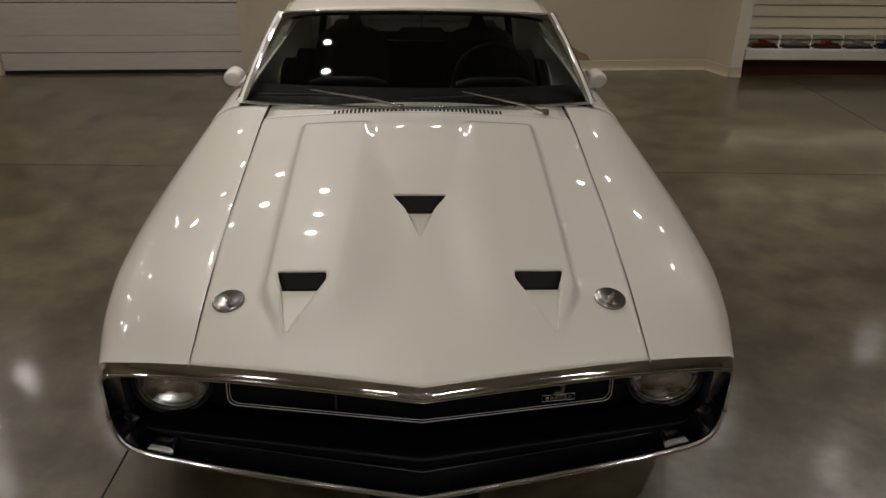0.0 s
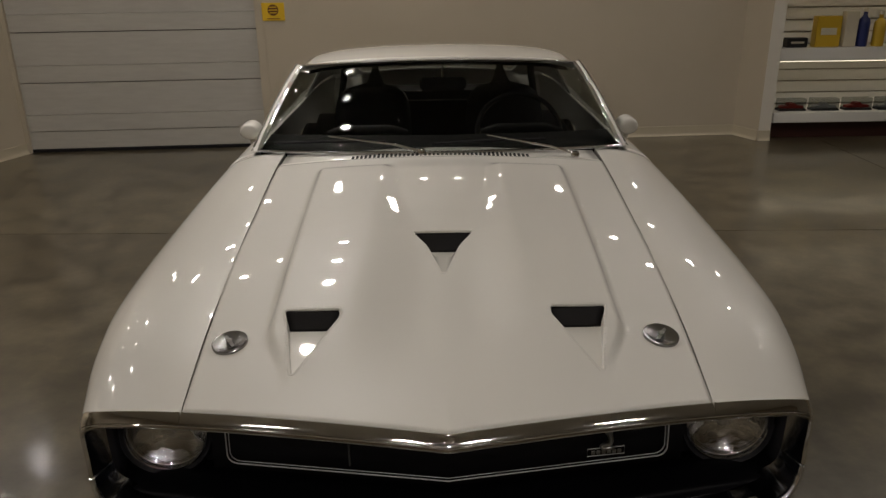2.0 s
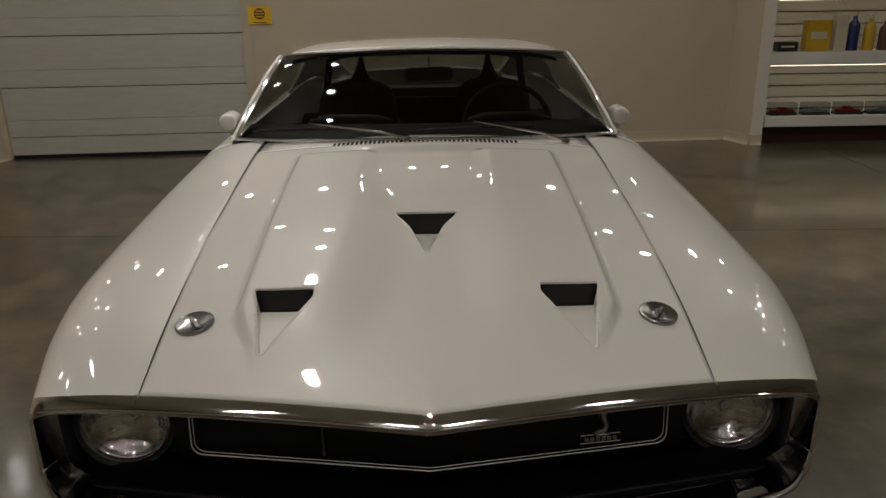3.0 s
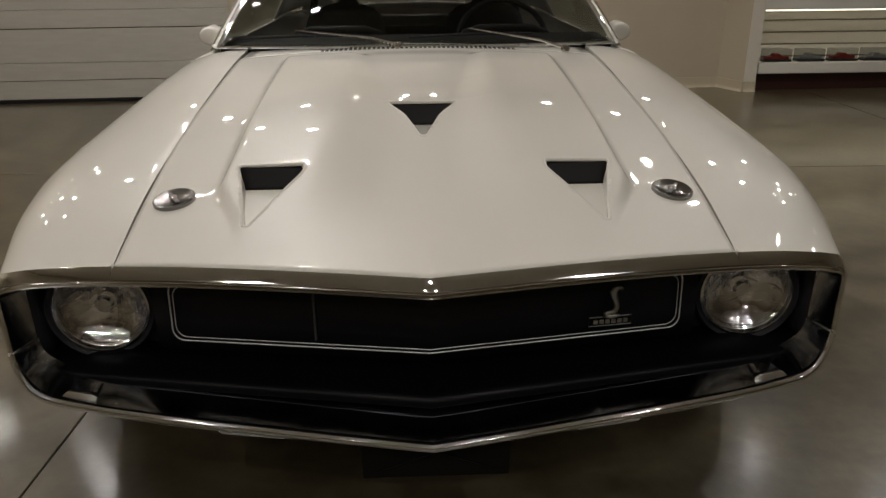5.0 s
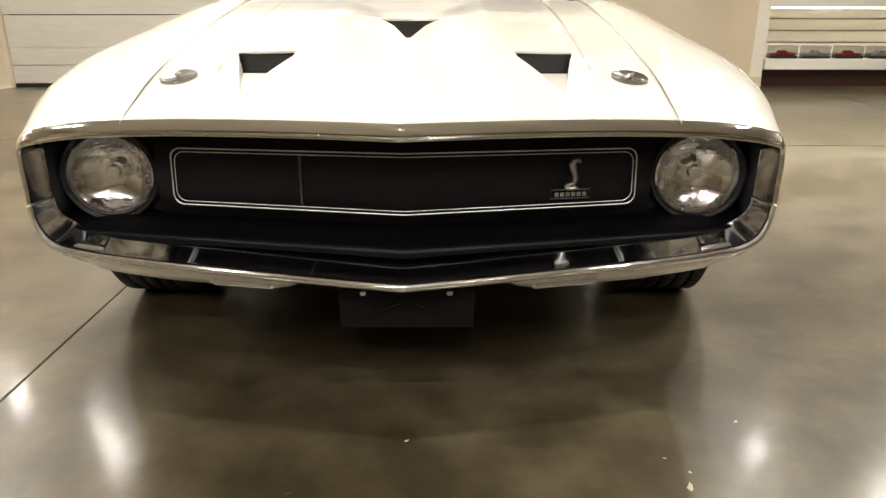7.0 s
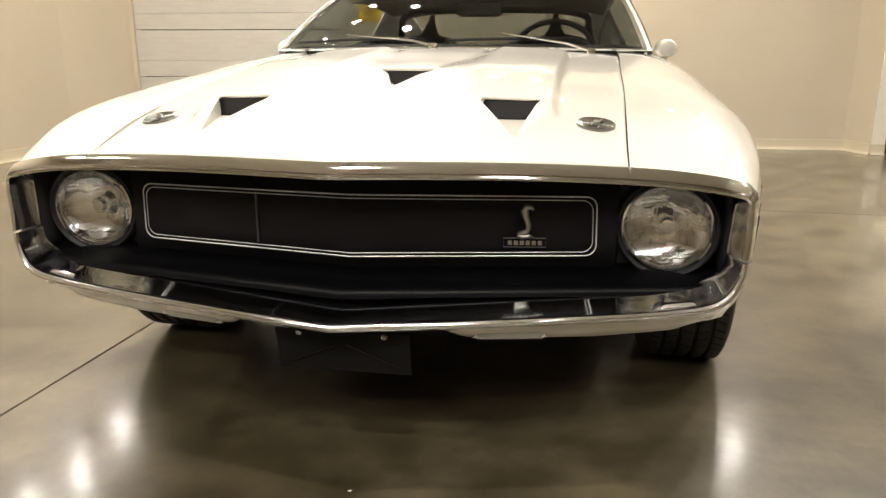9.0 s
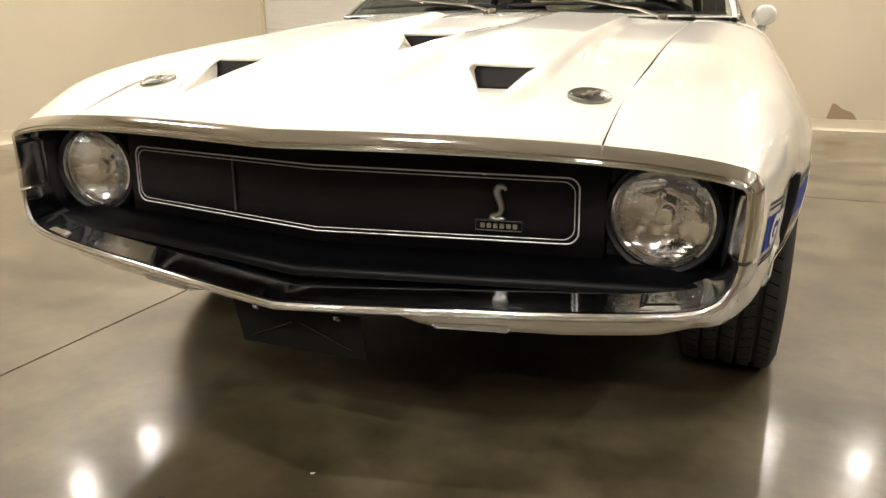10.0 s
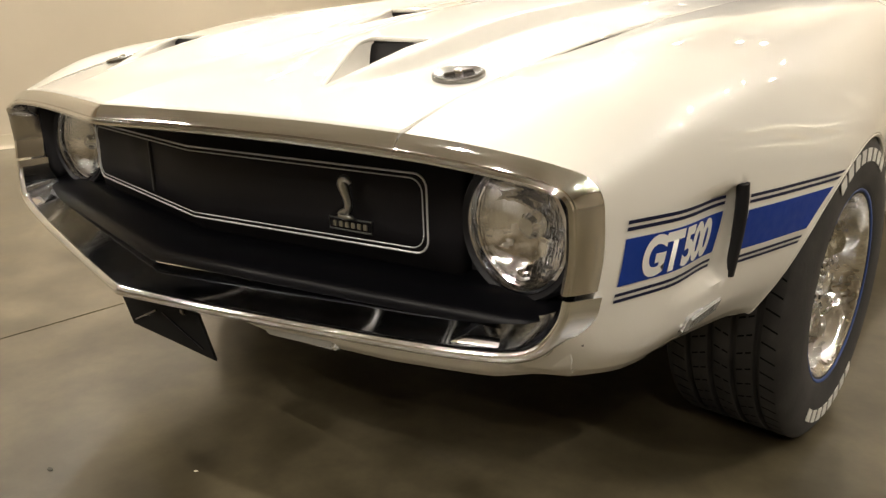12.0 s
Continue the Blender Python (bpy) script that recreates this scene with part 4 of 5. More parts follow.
xs = [-0.78, -0.74, -0.70, -0.56, -0.28, 0.0, 0.28, 0.56, 0.70, 0.74, 0.78]
back = [[(x, panel_y(x) + 0.035, z) for x in np.linspace(-0.77, 0.77, 155)] for z in np.linspace(0.455, 0.705, 26)]
grille = part("grille", grid(back, keep=lambda c: math.hypot(abs(c.x) - 0.642, c.z - 0.572) > 0.086), black, car, "black recessed grille panel", thick=0.004, smooth=30)
rows = [[(x, panel_y(x) + 0.012 + (0.02 if abs(x) > 0.54 else 0), z) for x in (-0.545, -0.54, -0.27, 0.0, 0.27, 0.54, 0.545)] for z in (0.478, 0.676)]
part("grille_mesh", grid(rows), black_mesh, grille, "fine black grille mesh", thick=0.003, smooth=20)
# lower black apron between the bumper's shelf and the grille
rows = []
for k, x in enumerate(xs):
    rows.append([(x, 0.060 + 0.19 * abs(x) + 0.004, 0.452), (x, 0.085 + 0.18 * abs(x), 0.468), (x, panel_y(x) - 0.018, 0.478), (x, panel_y(x) + 0.034, 0.486)])
part("apron", grid(rows), apron_black, grille, "black apron under the grille", thick=0.003)
rows = [[(x, front_y(x) - 0.004, nose_top(min(abs(x), 0.77)).z - 0.027), (x, panel_y(x) + 0.034, 0.690)] for x in xs]
part("brow", grid(rows), black, grille, "black underside of the nose", thick=0.003)
for sgn in (-1, 1):   # cavity end walls
    rows = [[(sgn * x, y, z) for z in (0.472, 0.50, 0.54, 0.62, 0.69)] for x, y in ((0.757, 0.225), (0.742, 0.30))]
    part("end_wall", grid(rows), black, grille, "black end wall", thick=0.003)


def frame_loop(grow):
    top, low, xm = 0.637 + grow, 0.515 - grow, 0.494 + grow
    loop = []
    r = 0.022
    def q(x, z):
        return Vector((x, panel_y(x) - 0.008, z))
    for k in range(7):
        a = math.pi / 2 * k / 6
        loop.append(q(xm - r + r * math.sin(a), top - r + r * math.cos(a) - 0.004))
    for k in range(7):
        a = math.pi / 2 * k / 6
        loop.append(q(xm - r + r * math.cos(a) + 0.002, low + r - r * math.sin(a) + 0.003))
    left = [Vector((-v.x, v.y, v.z)) for v in reversed(loop)]
    return [q(0, top)] + loop + [q(0, low)] + left


part("grille_frame", tube(frame_loop(0.004), 0.0017, 6, closed=True), frame_silver, grille, "thin bright outer frame line")
part("grille_frame", tube(frame_loop(-0.0035), 0.0011, 6, closed=True), frame_silver, grille, "thin bright inner frame line")
part("grille_post", box((-0.222, panel_y(0.22) + 0.004, 0.52), (-0.217, panel_y(0.22) + 0.0115, 0.632), 0.001), post_grey, grille, "thin dark grey upright post in the grille")

# badge: a plain curved silver emblem over a small plate with bars
bx = 0.355
bym = panel_y(bx) - 0.012
S_LINE = [(0.016, 0.006, 0.6075), (0.0105, 0.008, 0.6135), (0.003, 0.008, 0.6125), (-0.001, 0.007, 0.605), (0.0005, 0.005, 0.595), (0.004, 0.004, 0.585), (0.007, 0.004, 0.575), (0.006, 0.004, 0.566), (0.0, 0.004, 0.560), (-0.009, 0.003, 0.5575), (-0.012, 0.003, 0.5535), (-0.004, 0.004, 0.551), (0.010, 0.004, 0.552), (0.016, 0.002, 0.5505)]
S_WIDTH = [0.0022, 0.0042, 0.0058, 0.0068, 0.0066, 0.0054, 0.005, 0.005, 0.005, 0.0045, 0.0042, 0.0042, 0.0034, 0.0012]
pts = curve_points([(bx + a, bym - b, c + 0.005) for a, b, c in S_LINE], 60)
part("emblem", tube(pts, [1.3 * float(np.interp(k / 59 * 13, range(14), S_WIDTH)) for k in range(60)], 10), silver, grille, "curved silver emblem")
frame_m = [(bx - 0.043, bym, 0.5315), (bx + 0.043, bym + 0.011, 0.5315), (bx + 0.043, bym + 0.011, 0.5505), (bx - 0.043, bym, 0.5505)]
part("badge_frame", tube(frame_m, 0.0016, 4, closed=True), silver, grille, "thin silver badge frame")
for k in range(6):
    x = bx - 0.034 + k * 0.0121
    y = bym + 0.125 * (x - bx + 0.04)
    part("badge_bar", box((x, y - 0.002, 0.5365), (x + 0.0085, y + 0.001, 0.5455), 0.0006), silver, grille, "silver badge bar", smooth=0)


# headlamps
def headlamp(sgn):
    cx, cz, r = sgn * 0.642, 0.572, 0.0885
    y0 = 0.262
    m = pose(cx, y0, cz, 0, 0, -6 * sgn) 
    ring = lathe([(r - 0.004, 0.002), (r - 0.001, -0.006), (r + 0.003, -0.004), (r + 0.004, 0.006), (r - 0.002, 0.010)], 64, close=True)
    lamp = part("headlight", moved(ring, m), chrome, car, "round sealed-beam headlight with a thin chrome ring")
    dome = [(r * math.sin(a), 0.020 - 0.028 * math.cos(a) + 0.0) for a in np.linspace(0.0, 1.28, 16)]
    inner = [(x * 0.97, y + 0.004) for x, y in reversed(dome)]
    part("lens", moved(lathe(dome + inner, 64, close=False), m), lens_glass, lamp, "clear fluted glass lens", smooth=60)
    bowl = [(r * s, 0.012 + 0.034 * (1 - s * s)) for s in np.linspace(1.0, 0.0, 20)]
    part("reflector", moved(lathe(bowl, 64), m), reflector, lamp, "silvered reflector bowl")
    cap = lathe([(0.0, 0.018), (0.013, 0.0195), (0.019, 0.026), (0.019, 0.044)], 24)
    part("bulb_shield", moved(cap, m), chrome, lamp, "bright bulb shield")
    bucket = lathe([(r + 0.003, 0.0), (r + 0.012, -0.006), (r + 0.017, 0.0), (r + 0.018, 0.02), (r + 0.002, 0.034)], 64)
    part("bucket", moved(bucket, m), black, lamp, "black headlamp bucket")


for sgn in (-1, 1):
    headlamp(sgn)

# ---------------------------------------------------------------- the car: valance, plate bracket, lamps below
rows = []
for q in half:
    x, y, z = q
    if x > 0.768:
        continue
    s = smoothstep(0.60, 0.79, x)
    low = table(x, [0.0, 0.20, 0.25, 0.5, 0.66, 0.71, 0.77], [0.394, 0.394, 0.370, 0.370, 0.380, 0.392, 0.402])
    rows.append([(x, y + 0.030, z + 0.006), (x, y + 0.036, z - 0.007), (x, y + 0.042 + 0.01 * s, (z - 0.008 + low) / 2), (x - 0.01 * s, y + 0.058 + 0.01 * s, low), (x - 0.012 * s, y + 0.11 + 0.02 * s, low + 0.002)])
bm = grid(rows)
part("valance", bm, paint, car, "white painted valance under the bumper", smooth=60, thick=0.003)
part("valance", mirrored(grid(rows)), paint, car, "white painted valance under the bumper", smooth=60, thick=0.003)
# inward return along the fender's lower front edge
rows = []
for y in np.linspace(0.21, 0.66, 24):
    low = sill_z(y)
    x = side_x(y, low)
    rows.append([(x, y, low), (x - 0.010, y, low - 0.006), (x - 0.06, y + 0.01, low - 0.004), (x - 0.14, y + 0.02, low + 0.03)])
both("fender_return", grid(rows), paint, car, "white inward lower edge of the fender", thick=0.003)

def tapered(w0, w1, z0, z1, y0, y1, bevel):
    """A block whose face narrows downward."""
    bm = bmesh.new()
    lo = [bm.verts.new(p) for p in ((-w1, y0, z0), (w1, y0, z0), (w1, y1, z0), (-w1, y1, z0))]
    hi = [bm.verts.new(p) for p in ((-w0, y0 - 0.004, z1), (w0, y0 - 0.004, z1), (w0, y1, z1), (-w0, y1, z1))]
    bm.faces.new(lo)
    bm.faces.new(hi)
    for k in range(4):
        bm.faces.new((lo[k], lo[(k + 1) % 4], hi[(k + 1) % 4], hi[k]))
    bmesh.ops.bevel(bm, geom=list(bm.edges), offset=bevel, segments=2, affect="EDGES")
    return bm


for sgn in (-1, 1):   # parking lamps under the bumper
    m = pose(sgn * 0.335, 0.124, 0.391, 0, 0, 11 * sgn)
    lamp = part("parking_light", moved(tapered(0.088, 0.070, -0.024, 0.018, -0.010, 0.03, 0.004), m), chrome, car, "small bright parking light housing under the bumper")
    part("lens", moved(tapered(0.079, 0.063, -0.020, 0.013, -0.0155, -0.006, 0.003), m), clear_plastic, lamp, "frosted clear lens")
plate = part("plate_bracket", moved(box((-0.138, -0.002, -0.05), (0.138, 0.002, 0.05), 0.0015), pose(0.006, 0.072, 0.338, 14, 0, 0)), matte_black, car, "black plate bracket under the bumper")
for sgn in (-1, 1):
    part("brace", moved(tube([(sgn * 0.01, -0.004, 0.018), (sgn * 0.112, -0.004, -0.03)], 0.0018, 6), pose(0.006, 0.072, 0.338, 14, 0, 0)), black_gloss, plate, "thin dark brace rod")
    part("bolt", moved(box((sgn * 0.088 - 0.006, -0.006, 0.036), (sgn * 0.088 + 0.006, -0.002, 0.048), 0.002), pose(0.006, 0.072, 0.338, 14, 0, 0)), lock_metal, plate, "small grey bolt")

# side: slot, marker lamp, stripes
for sgn in (-1, 1):
    pts = []
    for k in range(9):
        a = k / 8
        z = 0.626 - 0.146 * a
        y = 0.500 + 0.022 * a
        pts.append((sgn * (side_x(0.53, z) - 0.005), y, z))
    part("side_slot", tube(pts, 0.0095, 12), black, car, "black upright slot moulding on the fender")
    mz, my = 0.432, 0.47
    mm = pose(sgn * (side_x(my, mz) - 0.004), my, mz, 6, 22 * sgn, -4 * sgn)
    lamp = part("side_marker", moved(box((-0.008, -0.055, -0.019), (0.008, 0.055, 0.019), 0.006), mm), chrome, car, "small bright side marker housing")
    part("lens", moved(box((sgn * 0.0085 - 0.003, -0.046, -0.013), (sgn * 0.0085 + 0.003, 0.046, 0.013), 0.002), mm), clear_plastic, lamp, "clear marker lens")


def stripe_top(y):
    return 0.6155 - 0.030 * (y - 0.25)


def band(d0, d1, y0, y1, slant=0.0, lift=0.0016):
    """A strip on the flank between two depths under the stripe's top line."""
    rows = []
    for y in np.arange(y0, y1 + 1e-6, 0.008):
        row = []
        for d in np.linspace(d0, d1, 7):
            z = stripe_top(y) - d
            yy = min(y + slant * d, y1)
            row.append((side_x(yy, z) - vent_dent(yy, z) + lift, yy, z))
        rows.append(row)
    return grid(rows)


def arch_front(z):
    if z < AXLE_Z:
        return WHEEL_Y - ARCH_R
    return WHEEL_Y - math.sqrt(max(0.0, ARCH_R**2 - ((z - AXLE_Z) / ARCH_UP) ** 2))


def band_to_arch(d0, d1, y0, inset=0.034):
    rows = []
    n = 44
    for k in range(n + 1):
        row = []
        for d in np.linspace(d0, d1, 7):
            z = stripe_top(0.75) - d
            end = min(arch_front(z) - inset, 0.93)
            y = y0 + (end - y0) * k / n
            z = stripe_top(y) - d
            row.append((side_x(y, z) - vent_dent(y, z) + 0.0034, y, z))
        rows.append(row)
    return grid(rows)


for nm, d0, d1, mt, lb in (("pin_stripe", 0.0, 0.0048, navy, "dark blue pin stripe"), ("pin_stripe", 0.0088, 0.0136, navy, "dark blue pin stripe"), ("side_stripe", 0.0235, 0.0855, blue, "broad blue side stripe"),
                           ("pin_stripe", 0.0950, 0.0995, navy, "dark blue pin stripe"), ("pin_stripe", 0.1035, 0.1080, navy, "dark blue pin stripe")):
    both(nm, band(d0, d1, 0.251, 0.496, slant=-0.11, lift=0.0034), mt, car, lb)
    both(nm, band_to_arch(d0, d1, 0.520), mt, car, lb)


def flank_text(words, y_from, y_to, z_mid_depth, height, sgn):
    cu = bpy.data.curves.new("stripe_lettering", "FONT")
    cu.body, cu.size, cu.shear, cu.offset, cu.space_character = words, 1.0, 0.12, 0.045, 0.92
    cu.space_word = 0.55
    tmp = new("stripe_lettering", cu)
    dg = bpy.context.evaluated_depsgraph_get()
    me = bpy.data.meshes.new_from_object(tmp.evaluated_get(dg))
    bpy.data.objects.remove(tmp)
    bm = bmesh.new()
    bm.from_mesh(me)
    bmesh.ops.triangulate(bm, faces=bm.faces)
    us = [v.co.x for v in bm.verts]
    vs = [v.co.y for v in bm.verts]
    u0, u1, v0, v1 = min(us), max(us), min(vs), max(vs)
    for v in bm.verts:
        a = (v.co.x - u0) / (u1 - u0)
        b = (v.co.y - v0) / (v1 - v0)
        y = y_from + (y_to - y_from) * (a if sgn > 0 else 1 - a)
        z = stripe_top(y) - z_mid_depth + (b - 0.5) * height
        v.co = (sgn * (side_x(y, z) - vent_dent(y, z) + 0.0046), y, z)
    return part("stripe_lettering", bm, decal_white, car, "white lettering on the blue stripe", smooth=0)


for sgn in (-1, 1):
    flank_text("GT 500", 0.281, 0.458, 0.0545, 0.057, sgn)


# ---------------------------------------------------------------- the car: wheels
def wheel(x, y, sgn, steer=0.0):
    m = pose(x, y, AXLE_Z + 0.008, 0, 0, 90 * sgn + steer)     # local -y is outward
    wd = 0.118
    R = TYRE_R
    prof = [(0.188, -wd + 0.012), (0.194, -wd + 0.004), (0.215, -wd - 0.004), (0.255, -wd - 0.006), (0.290, -wd - 0.003), (R - 0.016, -wd + 0.004), (R - 0.005, -wd + 0.011)]
    tread = []
    for k in range(5):
        a = -wd + 0.015 + k * 0.0425
        tread += [(R - 0.0015, a), (R, a + 0.003), (R, a + 0.0275), (R - 0.0015, a + 0.0305), (R - 0.012, a + 0.0315), (R - 0.012, a + 0.0390)]
    tail = [(R - 0.005, wd - 0.011), (R - 0.016, wd - 0.004), (0.290, wd + 0.004), (0.215, wd + 0.004), (0.188, wd - 0.012)]
    rim = lathe([(0.0, -0.070), (0.030, -0.072), (0.034, -0.064), (0.045, -0.060), (0.062, -0.062), (0.080, -0.058)], 40)
    wh = part("wheel", moved(rim, m), chrome, car, "chrome five-spoke wheel hub")
    part("tyre", moved(lathe(prof + tread[:-2] + tail, 72), m), rubber, wh, "black tyre with worn rib tread", smooth=35)
    part("rim", moved(lathe([(0.150, 0.09), (0.160, 0.02), (0.166, -0.06), (0.178, -0.095), (0.186, -0.112), (0.192, -0.115), (0.195, -0.109), (0.186, -0.10)], 64), m), wheel_chrome, wh, "polished chrome rim")
    part("ring_stripe", moved(lathe([(0.1965, -wd + 0.0022), (0.1995, -wd + 0.0010), (0.2025, -wd - 0.0002)], 64), m), blue_rubber, wh, "blue band on the tyre wall", thick=0.001)
    part("brake", moved(lathe([(0.0, -0.02), (0.145, -0.02), (0.145, 0.02)], 40), m), dark_hole, wh, "dark brake behind the spokes")
    for k in range(5):
        a = 2 * math.pi * k / 5 + 0.3
        c, s = math.cos(a), math.sin(a)
        rows = []
        for r, w_, dpt in ((0.055, 0.024, -0.062), (0.10, 0.021, -0.056), (0.140, 0.024, -0.058), (0.172, 0.033, -0.070)):
            rows.append([(c * r - s * o, dpt + h, s * r + c * o) for o, h in ((-w_, 0.016), (-w_ * 0.8, 0.0), (0, -0.005), (w_ * 0.8, 0.0), (w_, 0.016))])
        part("spoke", moved(grid(rows), m), wheel_chrome, wh, "chrome spoke", thick=0.004)
        part("lug_nut", moved(moved(lathe([(0.0, -0.018), (0.006, -0.017), (0.009, -0.012), (0.009, 0.0)], 8), pose(0.05 * math.cos(a + 0.6), -0.062, 0.05 * math.sin(a + 0.6))), m), chrome, wh)
    part("cap", moved(lathe([(0.0, -0.094), (0.020, -0.093), (0.026, -0.088), (0.028, -0.066)], 32), m), chrome, wh, "chrome centre cap")
    for base in (math.pi * 0.5, math.pi * 1.5):           # raised pale marks instead of the maker's lettering
        for k in range(8):
            a = base + (k - 3.5) * 0.15
            rows = []
            for r in (0.258, 0.284):
                yy = -wd - 0.0062 if r < 0.26 else -wd - 0.0054
                rows.append([(r * math.cos(a + e), yy - 0.0012, r * math.sin(a + e)) for e in (-0.052, 0.0, 0.052)])
            part("sidewall_mark", moved(grid(rows), m), letter_white, wh, "pale raised sidewall mark", thick=0.0015, smooth=0)
    bm = bmesh.new()                                       # slanting dark faces laid on the ribs, in for the shade in cross cuts
    r = R + 0.0006
    for j in range(5):
        y0_ = -wd + 0.0175 + j * 0.0425
        count = 64 if j in (0, 4) else 56
        for k in range(count):
            a = 2 * math.pi * (k + 0.37 * j) / count
            sk = 0.030 if j % 2 else -0.030
            for lo_, hi_ in ((0.0, 0.40), (0.56, 1.0)) if j in (1, 2, 3) else ((0.0, 1.0),):
                ya, yb = y0_ + 0.026 * lo_, y0_ + 0.026 * hi_
                q = [(r * math.cos(a + e), yy, r * math.sin(a + e)) for yy, e in ((ya, sk * lo_), (yb, sk * hi_), (yb, sk * hi_ + 0.011), (ya, sk * lo_ + 0.011))]
                bm.faces.new([bm.verts.new(p) for p in q])
    part("tread_cut_shade", moved(bm, m), groove_shade, wh, "flat dark marks for the shade in the tread's cross cuts", smooth=0, kind="stuff")
    return wh


for sgn in (-1, 1):
    wheel(sgn * 0.800, WHEEL_Y, sgn, -2.5)
    wheel(sgn * 0.780, REAR_WHEEL_Y, sgn)


# ---------------------------------------------------------------- the car: cowl, screen, greenhouse
def cowl_z(x, y):
    return hood_line(y) - 0.022 * (x / 0.55) ** 2 - 0.004


rows = []
for y in np.linspace(COWL_Y + 0.006, 1.665, 8):
    rows.append([(x, y, cowl_z(x, y)) for x in np.linspace(-0.592, 0.592, 31)])
cowl = part("cowl", grid(rows), paint, car, "white cowl panel below the windshield", thick=0.004)
# vent slots: dark plates laid on the cowl stand for the shade in them
for k in range(42):
    x = -0.325 + k * 0.65 / 41
    y = 1.545 - 0.16 * (x / 0.325) ** 2 * 0.16
    z = cowl_z(x, y) + 0.0025
    part("vent_slot_shade", moved(box((-0.0045, -0.022, -0.001), (0.0045, 0.022, 0.0012)), pose(x, y, z, 4.5, 0, 0)), dark_hole, cowl, "dark plate for the shade in a cowl vent slot", smooth=0)


def screen_point(u, v):
    """u across -1..1, v from base 0 to top 1."""
    base = Vector((0.706 * u, 1.665 - 0.115 * (1 - u * u), 0.925 + 0.008 * (1 - u * u)))
    top = Vector((0.622 * u, 2.275 - 0.085 * (1 - u * u), 1.182 + 0.026 * (1 - u * u)))
    p = base.lerp(top, v)
    p += Vector((0, -0.018, 0.03)) * (4 * v * (1 - v)) * 0.5
    return p


rows = [[screen_point(u, v) for u in np.linspace(-1, 1, 33)] for v in np.linspace(0, 1, 13)]
screen = part("windshield", grid(rows), window_glass, car, "lightly tinted curved windshield", thick=0.004)
screen.visible_shadow = False
edge = [screen_point(u, 0) for u in np.linspace(-1, 1, 25)] + [screen_point(1, v) for v in np.linspace(0.03, 1, 16)] + [screen_point(u, 1) for u in np.linspace(0.96, -1, 25)] + [screen_point(-1, v) for v in np.linspace(0.97, 0.03, 16)]
part("windshield_trim", tube(edge, 0.010, 8, closed=True, flat=0.6), chrome, car, "chrome windshield surround")

ROOF_Y = [2.19, 2.40, 2.65, 2.90, 3.20, 3.50, 4.00, 4.45, 4.78]
ROOF_Z = [1.209, 1.219, 1.223, 1.215, 1.189, 1.143, 1.012, 0.926, 0.890]


def roof_point(u, y):
    e = abs(u)
    zc = smooth_table(y, ROOF_Y, ROOF_Z)
    x_edge = table(y, [2.2, 2.8, 3.4, 4.0, 4.78], [0.627, 0.636, 0.624, 0.614, 0.60])
    y0 = y + 0.085 * e * e * smoothstep(2.8, 2.2, y)
    drop = 0.028 * e**2 + 0.022 * e**8
    return Vector((x_edge * u, y0, zc - drop))


rows = [[roof_point(u, y) for u in np.linspace(-1, 1, 41)] for y in np.linspace(2.20, 3.22, 30)]
part("roof", grid(rows), paint, car, "white painted roof panel", thick=0.02)
rows = [[roof_point(u * 0.86, y) for u in np.linspace(-1, 1, 25)] for y in np.linspace(3.23, 4.30, 18)]
rear_glass = part("rear_window", grid(rows), window_glass, car, "lightly tinted sloping rear window", thick=0.004)
rear_glass.visible_shadow = False
for sgn in (-1, 1):
    rows = [[roof_point(sgn * u, y) for u in np.linspace(0.865, 1, 8)] for y in np.linspace(3.22, 4.32, 18)]
    part("rear_pillar", grid(rows), paint, car, "white rear pillar", thick=0.02)
rows = [[roof_point(u, y) for u in np.linspace(-1, 1, 31)] for y in np.linspace(4.31, 4.78, 12)]
part("deck_lid", grid(rows), paint, car, "white rear deck", thick=0.01)

